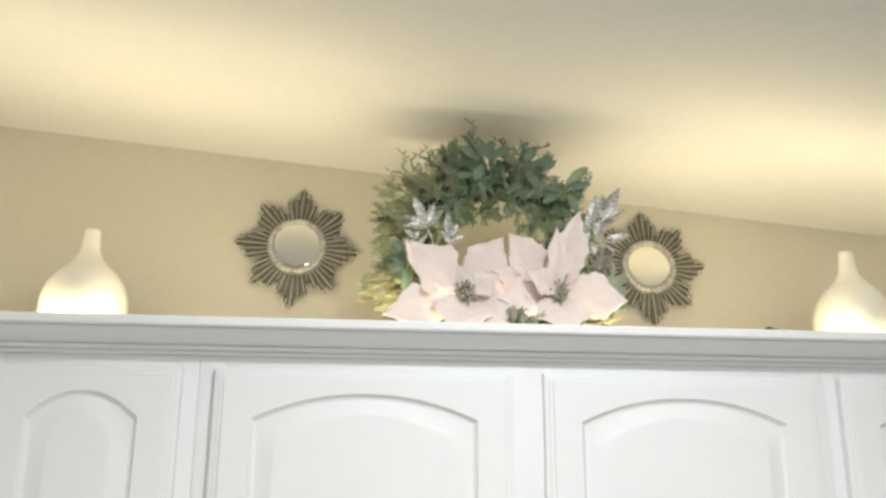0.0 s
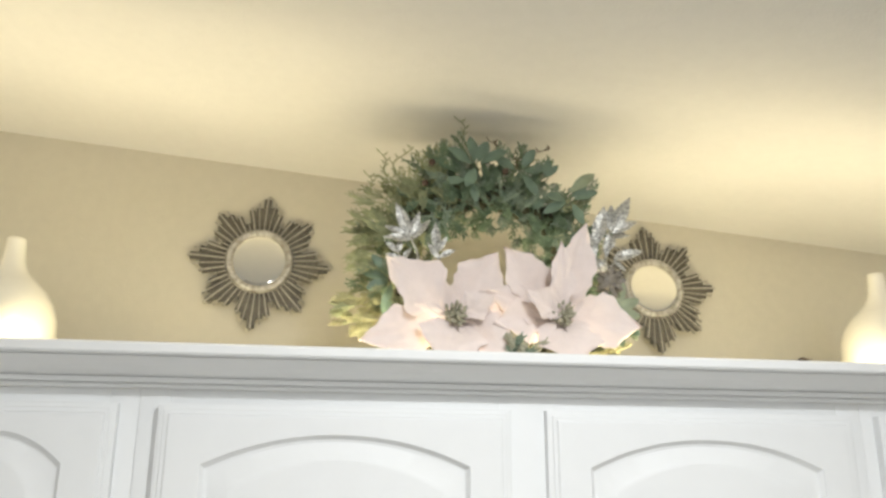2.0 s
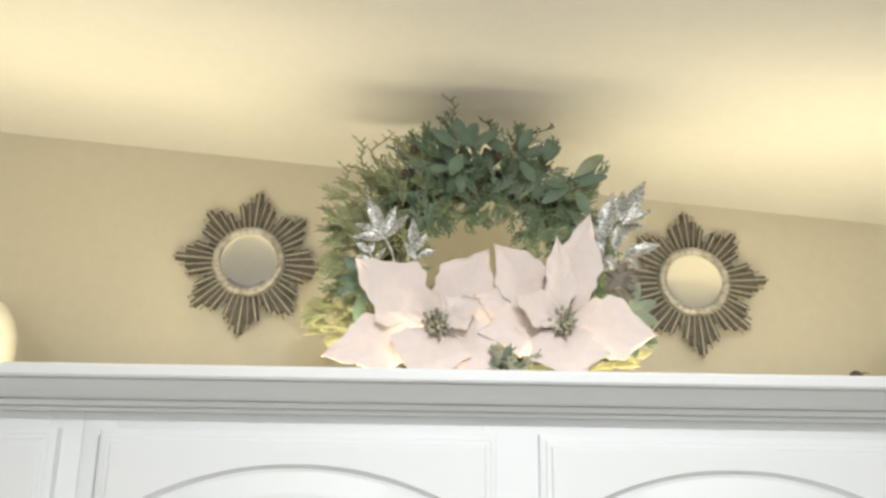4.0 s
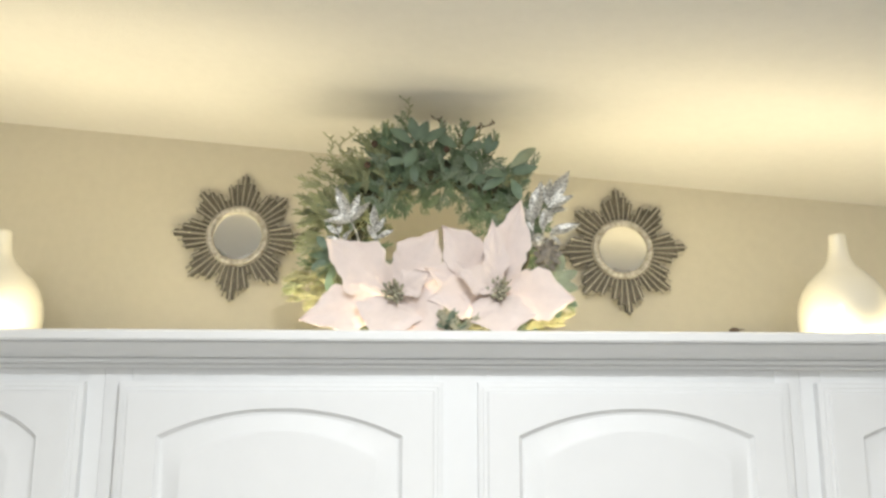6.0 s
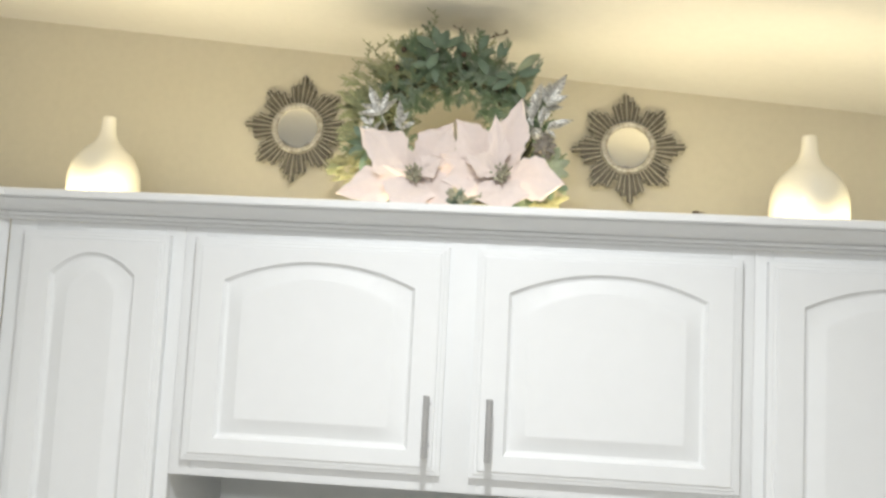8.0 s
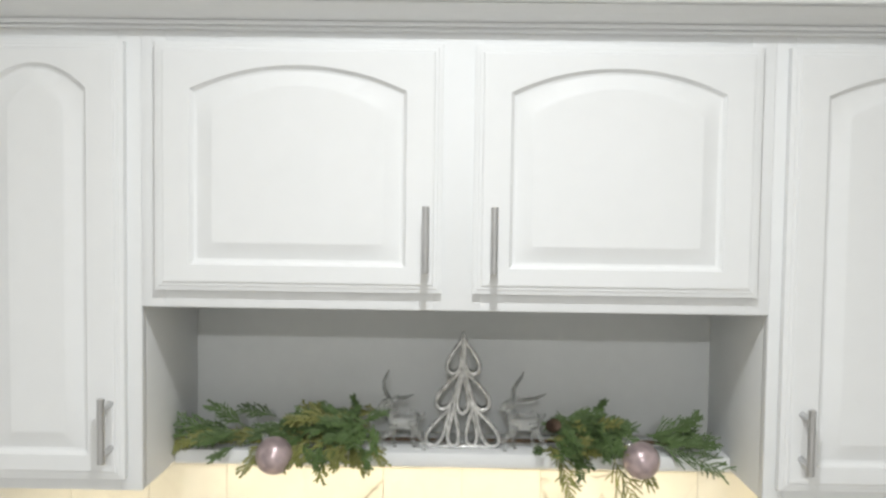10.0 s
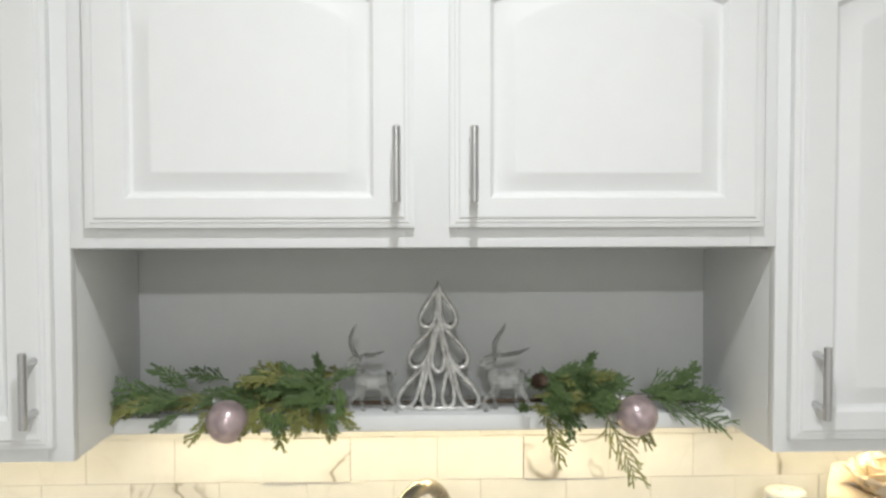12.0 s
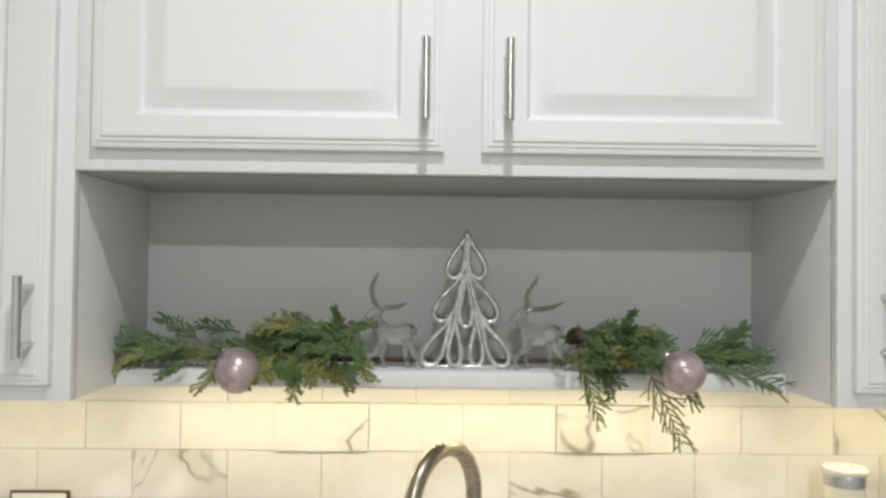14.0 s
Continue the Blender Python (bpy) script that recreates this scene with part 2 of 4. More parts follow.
class Shape:
    """Gathers vertices and faces of one part."""

    def __init__(self):
        self.v, self.f = [], []

    def add(self, verts, faces, m=None):
        k = len(self.v)
        self.v += [tuple(m @ Vector(p)) for p in verts] if m else [tuple(p) for p in verts]
        self.f += [tuple(i + k for i in face) for face in faces]
        return self

    def tube(self, pts, radii, sides=6, m=None, flat=1.0, closed=False):
        """A round bar along pts, with its radius at each; flat squeezes it along y."""
        pts = [Vector(p) for p in pts]
        n = len(pts)
        if not hasattr(radii, "__len__"):
            radii = [radii] * n
        verts, faces = [], []
        for i, p in enumerate(pts):
            a, b = (pts[i - 1], pts[(i + 1) % n]) if closed else (pts[max(i - 1, 0)], pts[min(i + 1, n - 1)])
            d = (b - a).normalized()
            up = Vector((0, 1, 0)) if abs(d.y) < 0.9 else Vector((1, 0, 0))
            s = d.cross(up).normalized()
            u = s.cross(d).normalized()
            for j in range(sides):
                an = 2 * math.pi * j / sides
                verts.append(p + radii[i] * (math.cos(an) * s + flat * math.sin(an) * u))
        rings = n if closed else n - 1
        for i in range(rings):
            for j in range(sides):
                a, b = i * sides + j, i * sides + (j + 1) % sides
                c, d2 = ((i + 1) % n) * sides + (j + 1) % sides, ((i + 1) % n) * sides + j
                faces.append((a, b, c, d2))
        if not closed:
            faces.append(tuple(range(sides))[::-1])
            faces.append(tuple((n - 1) * sides + j for j in range(sides)))
        return self.add(verts, faces, m)

    def twig(self, root, pts, radii, sides, m):
        """A bar that grows out of the vertex root of this part and ends in a blunt tip."""
        k = len(self.v)
        self.tube(pts, radii, sides, m)
        del self.f[-2]
        self.f += [(root, k + (j + 1) % sides, k + j) for j in range(sides)]
        return k

    def lathe(self, profile, sides=32, m=None):
        """Turns (radius, z) pairs round the z axis."""
        verts, faces = [], []
        for r, z in profile:
            for j in range(sides):
                an = 2 * math.pi * j / sides
                verts.append((r * math.cos(an), r * math.sin(an), z))
        for i in range(len(profile) - 1):
            for j in range(sides):
                a, b = i * sides + j, i * sides + (j + 1) % sides
                faces.append((a, b, b + sides, a + sides))
        faces.append(tuple(range(sides))[::-1])
        faces.append(tuple((len(profile) - 1) * sides + j for j in range(sides)))
        return self.add(verts, faces, m)

    def box(self, x0, x1, y0, y1, z0, z1, bevel=0.0, m=None):
        """A box with chamfered edges."""
        bm = bmesh.new()
        bmesh.ops.create_cube(bm, size=1)
        for v in bm.verts:
            v.co = Vector((x0 + (v.co.x + 0.5) * (x1 - x0), y0 + (v.co.y + 0.5) * (y1 - y0), z0 + (v.co.z + 0.5) * (z1 - z0)))
        if bevel:
            bmesh.ops.bevel(bm, geom=bm.edges[:], offset=bevel, segments=2, profile=0.5, affect="EDGES")
        bm.verts.index_update()
        self.add([v.co.copy() for v in bm.verts], [[v.index for v in fc.verts] for fc in bm.faces], m)
        bm.free()
        return self

    def prism(self, outline, m=None, depth=0.1, axis="x", start=0.0):
        """Sweeps a closed outline of (a, b) pairs along an axis: x takes (y, z), z takes (x, y), y takes (x, z)."""
        n = len(outline)
        put = {"x": lambda a, b, d: (d, a, b), "y": lambda a, b, d: (a, d, b), "z": lambda a, b, d: (a, b, d)}[axis]
        verts = [put(a, b, start) for a, b in outline] + [put(a, b, start + depth) for a, b in outline]
        faces = [(i, (i + 1) % n, n + (i + 1) % n, n + i) for i in range(n)]
        faces += [tuple(range(n))[::-1], tuple(range(n, 2 * n))]
        return self.add(verts, faces, m)

    def leaf(self, length, width, m, fold=0.15, curl=0.2, wave=0.0, thick=0.0006, peak=0.42, nl=8, nw=4, lobes=0.0, seed=0.0, point=0.8, veins=0.0):
        """A pointed blade along +x with its face towards +z: folded at the midrib, curled and waved."""
        verts = []
        for side in (0, 1):
            for i in range(nl + 1):
                s = i / nl
                w = (s / peak) ** 0.75 if s < peak else math.cos((s - peak) / (1 - peak) * math.pi / 2) ** point
                w = max(w, 0.02) * width / 2
                for j in range(nw + 1):
                    q = 2 * j / nw - 1
                    edge = 1 + lobes * (math.sin(s * 16 + 2.1 * seed + (1.3 if q > 0 else 0)) + 0.45 * math.sin(s * 41 + 3.7 * seed + q)) * abs(q)
                    y = q * w * edge
                    z = fold * abs(y) - curl * length * s * s + wave * width * math.sin(9 * s + 3 * q + seed) * abs(q) * 0.5
                    z += veins * abs(math.sin(13 * s - 4.5 * abs(q) + seed)) * min(1, 3 * abs(q)) * (1 - s)
                    verts.append((s * length, y, z - side * thick))
        k = (nl + 1) * (nw + 1)
        faces = []
        at = lambda i, j: i * (nw + 1) + j
        for i in range(nl):
            for j in range(nw):
                faces.append((at(i, j), at(i + 1, j), at(i + 1, j + 1), at(i, j + 1)))
                faces.append((k + at(i, j), k + at(i, j + 1), k + at(i + 1, j + 1), k + at(i + 1, j)))
            faces.append((at(i, 0), k + at(i, 0), k + at(i + 1, 0), at(i + 1, 0)))
            faces.append((at(i, nw), at(i + 1, nw), k + at(i + 1, nw), k + at(i, nw)))
        return self.add(verts, faces, m)

    def mesh(self, name, mat, smooth=True, sharp=50):
        me = bpy.data.meshes.new(name)
        me.from_pydata(self.v, [], self.f)
        me.materials.append(mat)
        bm = bmesh.new()
        bm.from_mesh(me)
        bmesh.ops.recalc_face_normals(bm, faces=bm.faces[:])
        for fc in bm.faces:
            fc.smooth = smooth
        for e in bm.edges:
            e.smooth = not (len(e.link_faces) == 2 and e.calc_face_angle(0) > radians(sharp))
        bm.to_mesh(me)
        bm.free()
        return me


def part(name, shape, mat, parent=None, label="", smooth=True, sharp=50):
    me = shape if isinstance(shape, bpy.types.Mesh) else shape.mesh(name, mat, smooth, sharp)
    ob = new(name, me)
    ob.parent = parent
    return tagged(ob, label)


def thing(name, m, label, category, group=""):
    ob = new(name)
    ob.empty_display_size = 0.05
    ob.matrix_world = m
    return tagged(ob, label, category, group)


def structure(name, shape, mat, label, smooth=False):
    return tagged(part(name, shape, mat, None, "", smooth), label, name.split("_")[0], "", "structure")


def aim(origin, along, face):
    """A pose whose x runs along a way and whose z leans towards face."""
    x = Vector(along).normalized()
    z = Vector(face)
    z = (z - z.dot(x) * x).normalized()
    y = z.cross(x)
    return Matrix(((x.x, y.x, z.x, origin[0]), (x.y, y.y, z.y, origin[1]), (x.z, y.z, z.z, origin[2]), (0, 0, 0, 1)))


rng = random.Random(7)

# ---- the room ----
WALL_Y = 0.302
X0, X1, YB = -2.6, 2.6, -4.6
structure("wall_north", Shape().box(X0, X1, WALL_Y, WALL_Y + 0.12, 0, 3.0), M_WALL, "beige painted kitchen wall above white cabinets")
structure("wall_south", Shape().box(X0, X1, YB - 0.12, YB, 0, 3.4), M_PLAIN, "off-white painted wall at the back of the kitchen")
structure("wall_west", Shape().box(X0 - 0.12, X0, YB, WALL_Y, 0, 3.4), M_PLAIN, "off-white painted side wall of the kitchen")
structure("wall_east", Shape().box(X1, X1 + 0.12, YB, WALL_Y, 0, 3.4), M_PLAIN, "off-white painted side wall of the kitchen")
structure("floor", Shape().box(X0, X1, YB, WALL_Y, -0.1, 0), M_FLOOR, "pale stone kitchen floor")
corners = [(X0 - 0.1, YB - 0.1), (X1 + 0.1, YB - 0.1), (X1 + 0.1, WALL_Y + 0.1), (X0 - 0.1, WALL_Y + 0.1)]
slab = Shape()
slab.add([(x, y, ceiling_height(x, y)) for x, y in corners] + [(x, y, ceiling_height(x, y) + 0.15) for x, y in corners],
         [(0, 1, 2, 3), (4, 5, 6, 7), (0, 1, 5, 4), (1, 2, 6, 5), (2, 3, 7, 6), (3, 0, 4, 7)])
structure("ceiling", slab, M_CEILING, "cream painted gently sloping ceiling")

# a trim ring for every lamp, the four added fill lamps too
for lx, ly, _, _ in DOWNLIGHTS_AND_FILL:
    lamp = thing("downlight", pose(lx, ly, ceiling_height(lx, ly)), "white round recessed ceiling downlight, four of six added as fill", "light", "ceiling downlights")
    part("trim_ring", Shape().lathe([(0.055, -0.004), (0.075, -0.007), (0.08, 0.0), (0.055, 0.004)], 24), M_PLATE, lamp)

# ---- base cabinets and counter, under the view ----
base = thing("base_cabinet", pose(0, 0, 0), "white base cabinet run under the counter", "cabinet")
part("body", Shape().box(-2.59, 2.59, -0.28, 0.30, 0.1, 0.878, 0.002), M_CABINET, base)
part("plinth", Shape().box(-2.59, 2.59, -0.22, 0.30, 0, 0.098, 0.002), M_CABINET, base)
tagged(part("countertop", Shape().box(-2.595, 2.595, -0.32, 0.288, 0.88, 0.912, 0.004), M_COUNTER), "pale stone kitchen countertop on base cabinets", "countertop")

# ---- wall cabinets ----
FF = 0.02            # front of the face frames; door fronts stand at y = 0
NX0, NX1 = -0.474, 0.479
Z_SIDE, Z_MID, Z_TOP = 1.391, 1.677, 2.060


def arch_loop(x0, x1, z0, zc, rise, inset, n_side=8, n_top=20, n_bottom=10):
    """Outline of an opening with an eyebrow top, drawn in by inset."""
    a, b, lo, hi = x0 + inset, x1 - inset, z0 + inset, zc - inset * 0.9
    mid, half = (a + b) / 2, (b - a) / 2
    pts = [(a + (b - a) * i / n_bottom, lo) for i in range(n_bottom)]
    pts += [(b, lo + (hi - lo) * i / n_side) for i in range(n_side)]
    for i in range(n_top):
        x = b - (b - a) * i / n_top
        pts.append((x, hi + rise * (1 - abs((x - mid) / half) ** 2.1)))
    pts += [(a, hi - (hi - lo) * i / n_side) for i in range(n_side)]
    return pts


def rect_loop(x0, x1, z0, z1, inset, n_side=8, n_top=20, n_bottom=10):
    a, b, lo, hi = x0 + inset, x1 - inset, z0 + inset, z1 - inset
    pts = [(a + (b - a) * i / n_bottom, lo) for i in range(n_bottom)]
    pts += [(b, lo + (hi - lo) * i / n_side) for i in range(n_side)]
    pts += [(b - (b - a) * i / n_top, hi) for i in range(n_top)]
    pts += [(a, hi - (hi - lo) * i / n_side) for i in range(n_side)]
    return pts


def door_shape(x0, x1, z0, z1, rise=0.036, rail=0.054, foot=0.039):
    """A raised-panel door: stepped outer edge, flat rails, groove, sloped shoulder and flat field."""
    loops = [(rect_loop(x0, x1, z0, z1, d), y) for d, y in
             ((0, 0.0195), (0, 0.0068), (0.003, 0.0056), (0.0065, 0.0053), (0.0075, 0.0034), (0.012, 0.0031), (0.0135, 0.0005), (0.016, 0.0), (0.018, 0.0))]
    zc = z1 - 0.071
    loops += [(arch_loop(x0 + rail, x1 - rail, z0 + foot, zc, rise, d), y) for d, y in
              ((-0.002, 0.0), (0, 0.0), (0.0015, 0.003), (0.005, 0.0075), (0.009, 0.0085), (0.031, 0.0022), (0.033, 0.0012), (0.036, 0.0012))]
    n = len(loops[0][0])
    verts = [(x, y, z) for loop, y in loops for x, z in loop]
    faces = []
    for k in range(len(loops) - 1):
        for i in range(n):
            j = (i + 1) % n
            faces.append((k * n + i, k * n + j, (k + 1) * n + j, (k + 1) * n + i))
    last = (len(loops) - 1) * n
    # field: strips from the bottom edge up to the arch
    faces.append(tuple(last + i for i in range(n)))
    faces.append(tuple(range(n))[::-1])
    s = Shape()
    s.add(verts, faces)
    return s


def bar_handle(x, zc, parent):
    s = Shape().tube([(x, -0.034, zc - 0.049), (x, -0.034, zc - 0.048), (x, -0.034, zc + 0.048), (x, -0.034, zc + 0.049)], [0.0046, 0.0056, 0.0056, 0.0046], 14)
    h = part("handle", s, M_NICKEL, parent, "brushed nickel bar handle", sharp=40)
    for dz in (-0.034, 0.034):
        part("post", Shape().tube([(x, 0.0, zc + dz), (x, -0.004, zc + dz), (x, -0.034, zc + dz)], [0.005, 0.0042, 0.0042], 10), M_NICKEL, h)


def cabinet(label, x0, x1, z0, doors, back=0.30):
    cab = thing("wall_cabinet", pose(0, 0, 0), label, "cabinet", "white wall cabinets")
    part("body", Shape().box(x0, x1, FF + 0.019, back, z0, Z_TOP, 0.0008), M_CABINET, cab)
    # face frame: two stiles, two rails
    dx0, dx1 = doors[0][0] + 0.012, doors[-1][1] - 0.012
    dz0, dz1 = doors[0][2] + 0.012, 2.064
    for a, b, c, d in ((x0, dx0, z0, 2.095), (dx1, x1, z0, 2.095), (dx0 + 0.0002, dx1 - 0.0002, z0, dz0), (dx0 + 0.0002, dx1 - 0.0002, dz1, 2.095)):
        part("face_frame", Shape().box(a, b, FF, FF + 0.0185, c, d, 0.0002), M_CABINET, cab)
    if len(doors) > 1:
        part("face_frame", Shape().box(doors[0][1] - 0.012, doors[1][0] + 0.012, FF - 0.0005, FF + 0.0180, z0 + 0.0001, 2.0949, 0.0002), M_CABINET, cab)
    # added grey sheet that stands for the shade under the cabinet
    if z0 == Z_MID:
        part("underside_shade", Shape().box(x0 + 0.002, x1 - 0.002, FF + 0.0195, back - 0.005, z0 - 0.0035, z0 - 0.0004, 0.0004), M_UNDER_SHADE, cab, "thin underside sheet, grey to stand for the shade there")
    for a, b, c, hx, hz in doors:
        leafdoor = part("door", door_shape(a, b, c, 2.076), M_CABINET, cab, sharp=28)
        bar_handle(hx, hz, leafdoor)
    return cab


cabinet("white two-door cabinet with arched raised panels above the niche", NX0 + 0.0005, NX1 - 0.0005, Z_MID,
        [(-0.449, -0.017, 1.704, -0.040, 1.786), (0.030, 0.456, 1.704, 0.060, 1.786)])
cabinet("narrow white wall cabinet with one arched raised-panel door", -0.790, NX0, Z_SIDE, [(-0.755, -0.496, 1.412, -0.515, 1.497)])
cabinet("tall white wall cabinet with one arched raised-panel door", NX1, 0.968, Z_SIDE, [(0.497, 0.930, 1.412, 0.527, 1.497)])
cabinet("white wall cabinet at the end of the run", 0.9685, 1.45, Z_SIDE, [(0.987, 1.42, 1.412, 1.39, 1.497)])

# corner cabinet, turned by 45 degrees towards the room
corner = thing("corner_cabinet", pose(-0.792, FF, 0, 0, 0, 45), "white diagonal corner wall cabinet beside the narrow one", "cabinet", "white wall cabinets")
part("body", Shape().prism([(0.0, 0.019), (-0.43, 0.019), (-0.63, 0.21), (-0.21, 0.63), (-0.0135, 0.2)], depth=Z_TOP - Z_SIDE, axis="z", start=Z_SIDE), M_CABINET, corner, smooth=False)
for a, b, c, d in ((-0.43, -0.385, Z_SIDE, 2.095), (-0.045, 0.0, Z_SIDE, 2.095), (-0.3848, -0.0452, Z_SIDE, 1.424), (-0.3848, -0.0452, 2.064, 2.095)):
    part("face_frame", Shape().box(a, b, 0, 0.0185, c, d, 0.0008), M_CABINET, corner)
cdoor = part("door", door_shape(-0.398, -0.032, 1.412, 2.076), M_CABINET, corner, sharp=28)
cdoor.location = (0, -0.02, 0)
bar_handle(-0.06, 1.497, cdoor)

# crown moulding
CROWN = [(0.0195, 2.0945), (0.0085, 2.0945), (0.0080, 2.0982), (0.0098, 2.0988), (0.0098, 2.0998), (0.0015, 2.1002), (0.0010, 2.1056), (0.0032, 2.1062), (0.0032, 2.1072),
         (-0.006, 2.1078), (-0.012, 2.1090), (-0.020, 2.1115), (-0.029, 2.1153), (-0.038, 2.1203), (-0.0445, 2.1243), (-0.0430, 2.1248), (-0.0430, 2.1258),
         (-0.053, 2.1263), (-0.055, 2.1285), (-0.055, 2.1370), (-0.0535, 2.1393), (-0.050, 2.1402),
         (0.006, 2.1402), (0.006, 2.114), (0.0195, 2.113)]
crown = thing("crown_moulding", pose(0, 0, 0), "white stepped crown moulding along the cabinet tops", "moulding")
n = len(CROWN)
cut = math.tan(radians(22.5))
sweep = Shape()
verts = []
for y, z in CROWN:
    off = FF - y
    verts.append((-0.792 + cut * off, y, z))
verts += [(1.47, y, z) for y, z in CROWN]
sweep.add(verts, [(i, (i + 1) % n, n + (i + 1) % n, n + i) for i in range(n)] + [tuple(range(n)), tuple(range(n, 2 * n))])
part("run", sweep, M_CABINET, crown, smooth=False)
sweep = Shape()
verts = [(-0.792 + cut * (FF - y), y, z) for y, z in CROWN]
turn = pose(-0.792, FF, 0, 0, 0, 45)
verts += [tuple(turn @ Vector((-0.45, y - FF, z))) for y, z in CROWN]
sweep.add(verts, [(i, (i + 1) % n, n + (i + 1) % n, n + i) for i in range(n)] + [tuple(range(n)), tuple(range(n, 2 * n))])
part("run", sweep, M_CABINET, crown, smooth=False)

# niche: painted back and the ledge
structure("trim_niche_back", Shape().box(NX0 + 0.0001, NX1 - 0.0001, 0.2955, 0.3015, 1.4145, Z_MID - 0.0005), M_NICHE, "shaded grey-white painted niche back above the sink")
ledge = thing("shelf", pose(0, 0, 0), "white painted ledge shelf in the niche above the backsplash", "shelf")
part("board", Shape().box(NX0 + 0.001, NX1 - 0.001, 0.1745, 0.2945, 1.3945, 1.414, 0.0012), M_CABINET, ledge)
part("nosing", Shape().box(NX0 + 0.001, NX1 - 0.001, 0.164, 0.1742, 1.389, 1.4138, 0.0025), M_CABINET, ledge)

# ---- on the cabinet tops ----


def vase(x, y, turn_z):
    v = thing("vase", pose(x, y, Z_TOP, 0, 0, turn_z), "cream glazed ceramic bottle vase with round belly on the cabinet top", "vase", "cream bottle vases")
    outer = [(0.036, 0.0), (0.040, 0.002), (0.051, 0.022), (0.063, 0.052), (0.0685, 0.085), (0.0700, 0.110), (0.0685, 0.130), (0.0625, 0.150), (0.052, 0.167),
             (0.039, 0.180), (0.027, 0.190), (0.0185, 0.200), (0.0150, 0.210), (0.0135, 0.222), (0.0125, 0.236), (0.0125, 0.240), (0.0105, 0.2415), (0.0095, 0.238), (0.0095, 0.205)]
    part("body", Shape().lathe([(r * (0.93 if z < 0.2 else 1), z) for r, z in outer], 56), M_CERAMIC, v, sharp=70)
    return v


vase(0.585, 0.086, 0)
vase(-0.672, 0.105, 40)


def sunburst():
    m = thing("sunburst_mirror", pose(0, 0, 0), "round mirror with antique bronze sunburst rays on the beige wall", "mirror", "sunburst mirrors")
    count = 48
    reach = []
    for i in range(count):
        an = i * 360 / count
        near = min(abs((an + 22.5) % 45 - 22.5), 45)
        main = near < 4 and round(an / 45) % 2 == 0
        r = 0.117 - 0.0015 * near + 0.003 * ((i * 7) % 3 - 1)
        r = r if round(an / 45) % 2 == 0 else r - 0.004
        reach.append(max(r, 0.080) + (0.003 if main else 0))
    plate = Shape()
    outline = []
    for i in range(count):
        a0, a1 = radians((i - 0.42) * 360 / count), radians((i + 0.42) * 360 / count)
        r = reach[i] - (0.010 if i % 2 else 0.005)
        outline += [(r * 0.985 * math.cos(a0), r * 0.985 * math.sin(a0)), (r * math.cos((a0 + a1) / 2), r * math.sin((a0 + a1) / 2)), (r * 0.985 * math.cos(a1), r * 0.985 * math.sin(a1))]
        b = radians((i + 0.5) * 360 / count)
        q = min(reach[i], reach[(i + 1) % count]) - 0.012
        outline.append((q * math.cos(b), q * math.sin(b)))
    plate.prism(outline, depth=0.005, axis="y", start=-0.006)
    part("backing", plate, M_BRONZE, m, "dark bronze star-shaped backing", smooth=False)
    ray = Shape().add([(0, -0.004, -0.0026), (0, -0.004, 0.0026), (0, -0.0100, -0.0013), (0, -0.0100, 0.0013),
                       (1, -0.004, -0.0034), (1, -0.004, 0.0034), (0.97, -0.0095, -0.0019), (0.97, -0.0095, 0.0019)],
                      [(0, 1, 3, 2), (4, 6, 7, 5), (2, 3, 7, 6), (0, 2, 6, 4), (1, 5, 7, 3), (0, 4, 5, 1)]).mesh("ray", M_CHAMPAGNE, False)
    for i in range(count):
        an = radians(i * 360 / count)
        ob = part("ray", ray, None, m)
        ob.matrix_local = Matrix.Rotation(-an, 4, "Y") @ Matrix.Translation((0.050, 0, 0)) @ Matrix.Diagonal((reach[i] - 0.0515, 1, 0.34 if i % 2 else 0.54, 1))
    upright = Matrix.Rotation(radians(90), 4, "X")
    ring = Shape().lathe([(0.0545, 0.0), (0.0545, 0.010), (0.052, 0.0145), (0.049, 0.0155), (0.0445, 0.0145), (0.0415, 0.0105), (0.0415, 0.0)], 56, upright)
    ring.f = [fc for fc in ring.f if len(fc) == 4]
    part("rim", ring, M_RING, m, "crackled silver rim")
    part("glass", Shape().lathe([(0.0420, 0.004), (0.0420, 0.0105), (0.0380, 0.0110)], 56, upright), M_MIRROR, m, "bevelled mirror glass", sharp=3)
    return m


mirror = sunburst()
mirror.matrix_basis = pose(-0.364, 0.294, 2.333, -3.6, 4, 0)
copy_thing(mirror, pose(0.306, 0.291, 2.314, -5.0, -3, 0))

# wreath
WC = Vector((-0.032, 0.085, 2.268))
wreath = thing("wreath", pose(WC.x, WC.y, WC.z), "evergreen wreath with blush poinsettias and silver leaves on cabinet top", "wreath")
wire = Shape()
for k in range(5):
    ph = k * 1.3
    wire.tube([((0.125 + 0.016 * math.cos(ph + 5 * a)) * math.cos(a), 0.016 * math.sin(ph + 5 * a), (0.125 + 0.016 * math.cos(ph + 5 * a)) * math.sin(a))
               for a in [2 * math.pi * i / 60 for i in range(60)]], 0.006, 6, closed=True)
part("vine_ring", wire, M_VINE, wreath, "twisted brown vine ring")


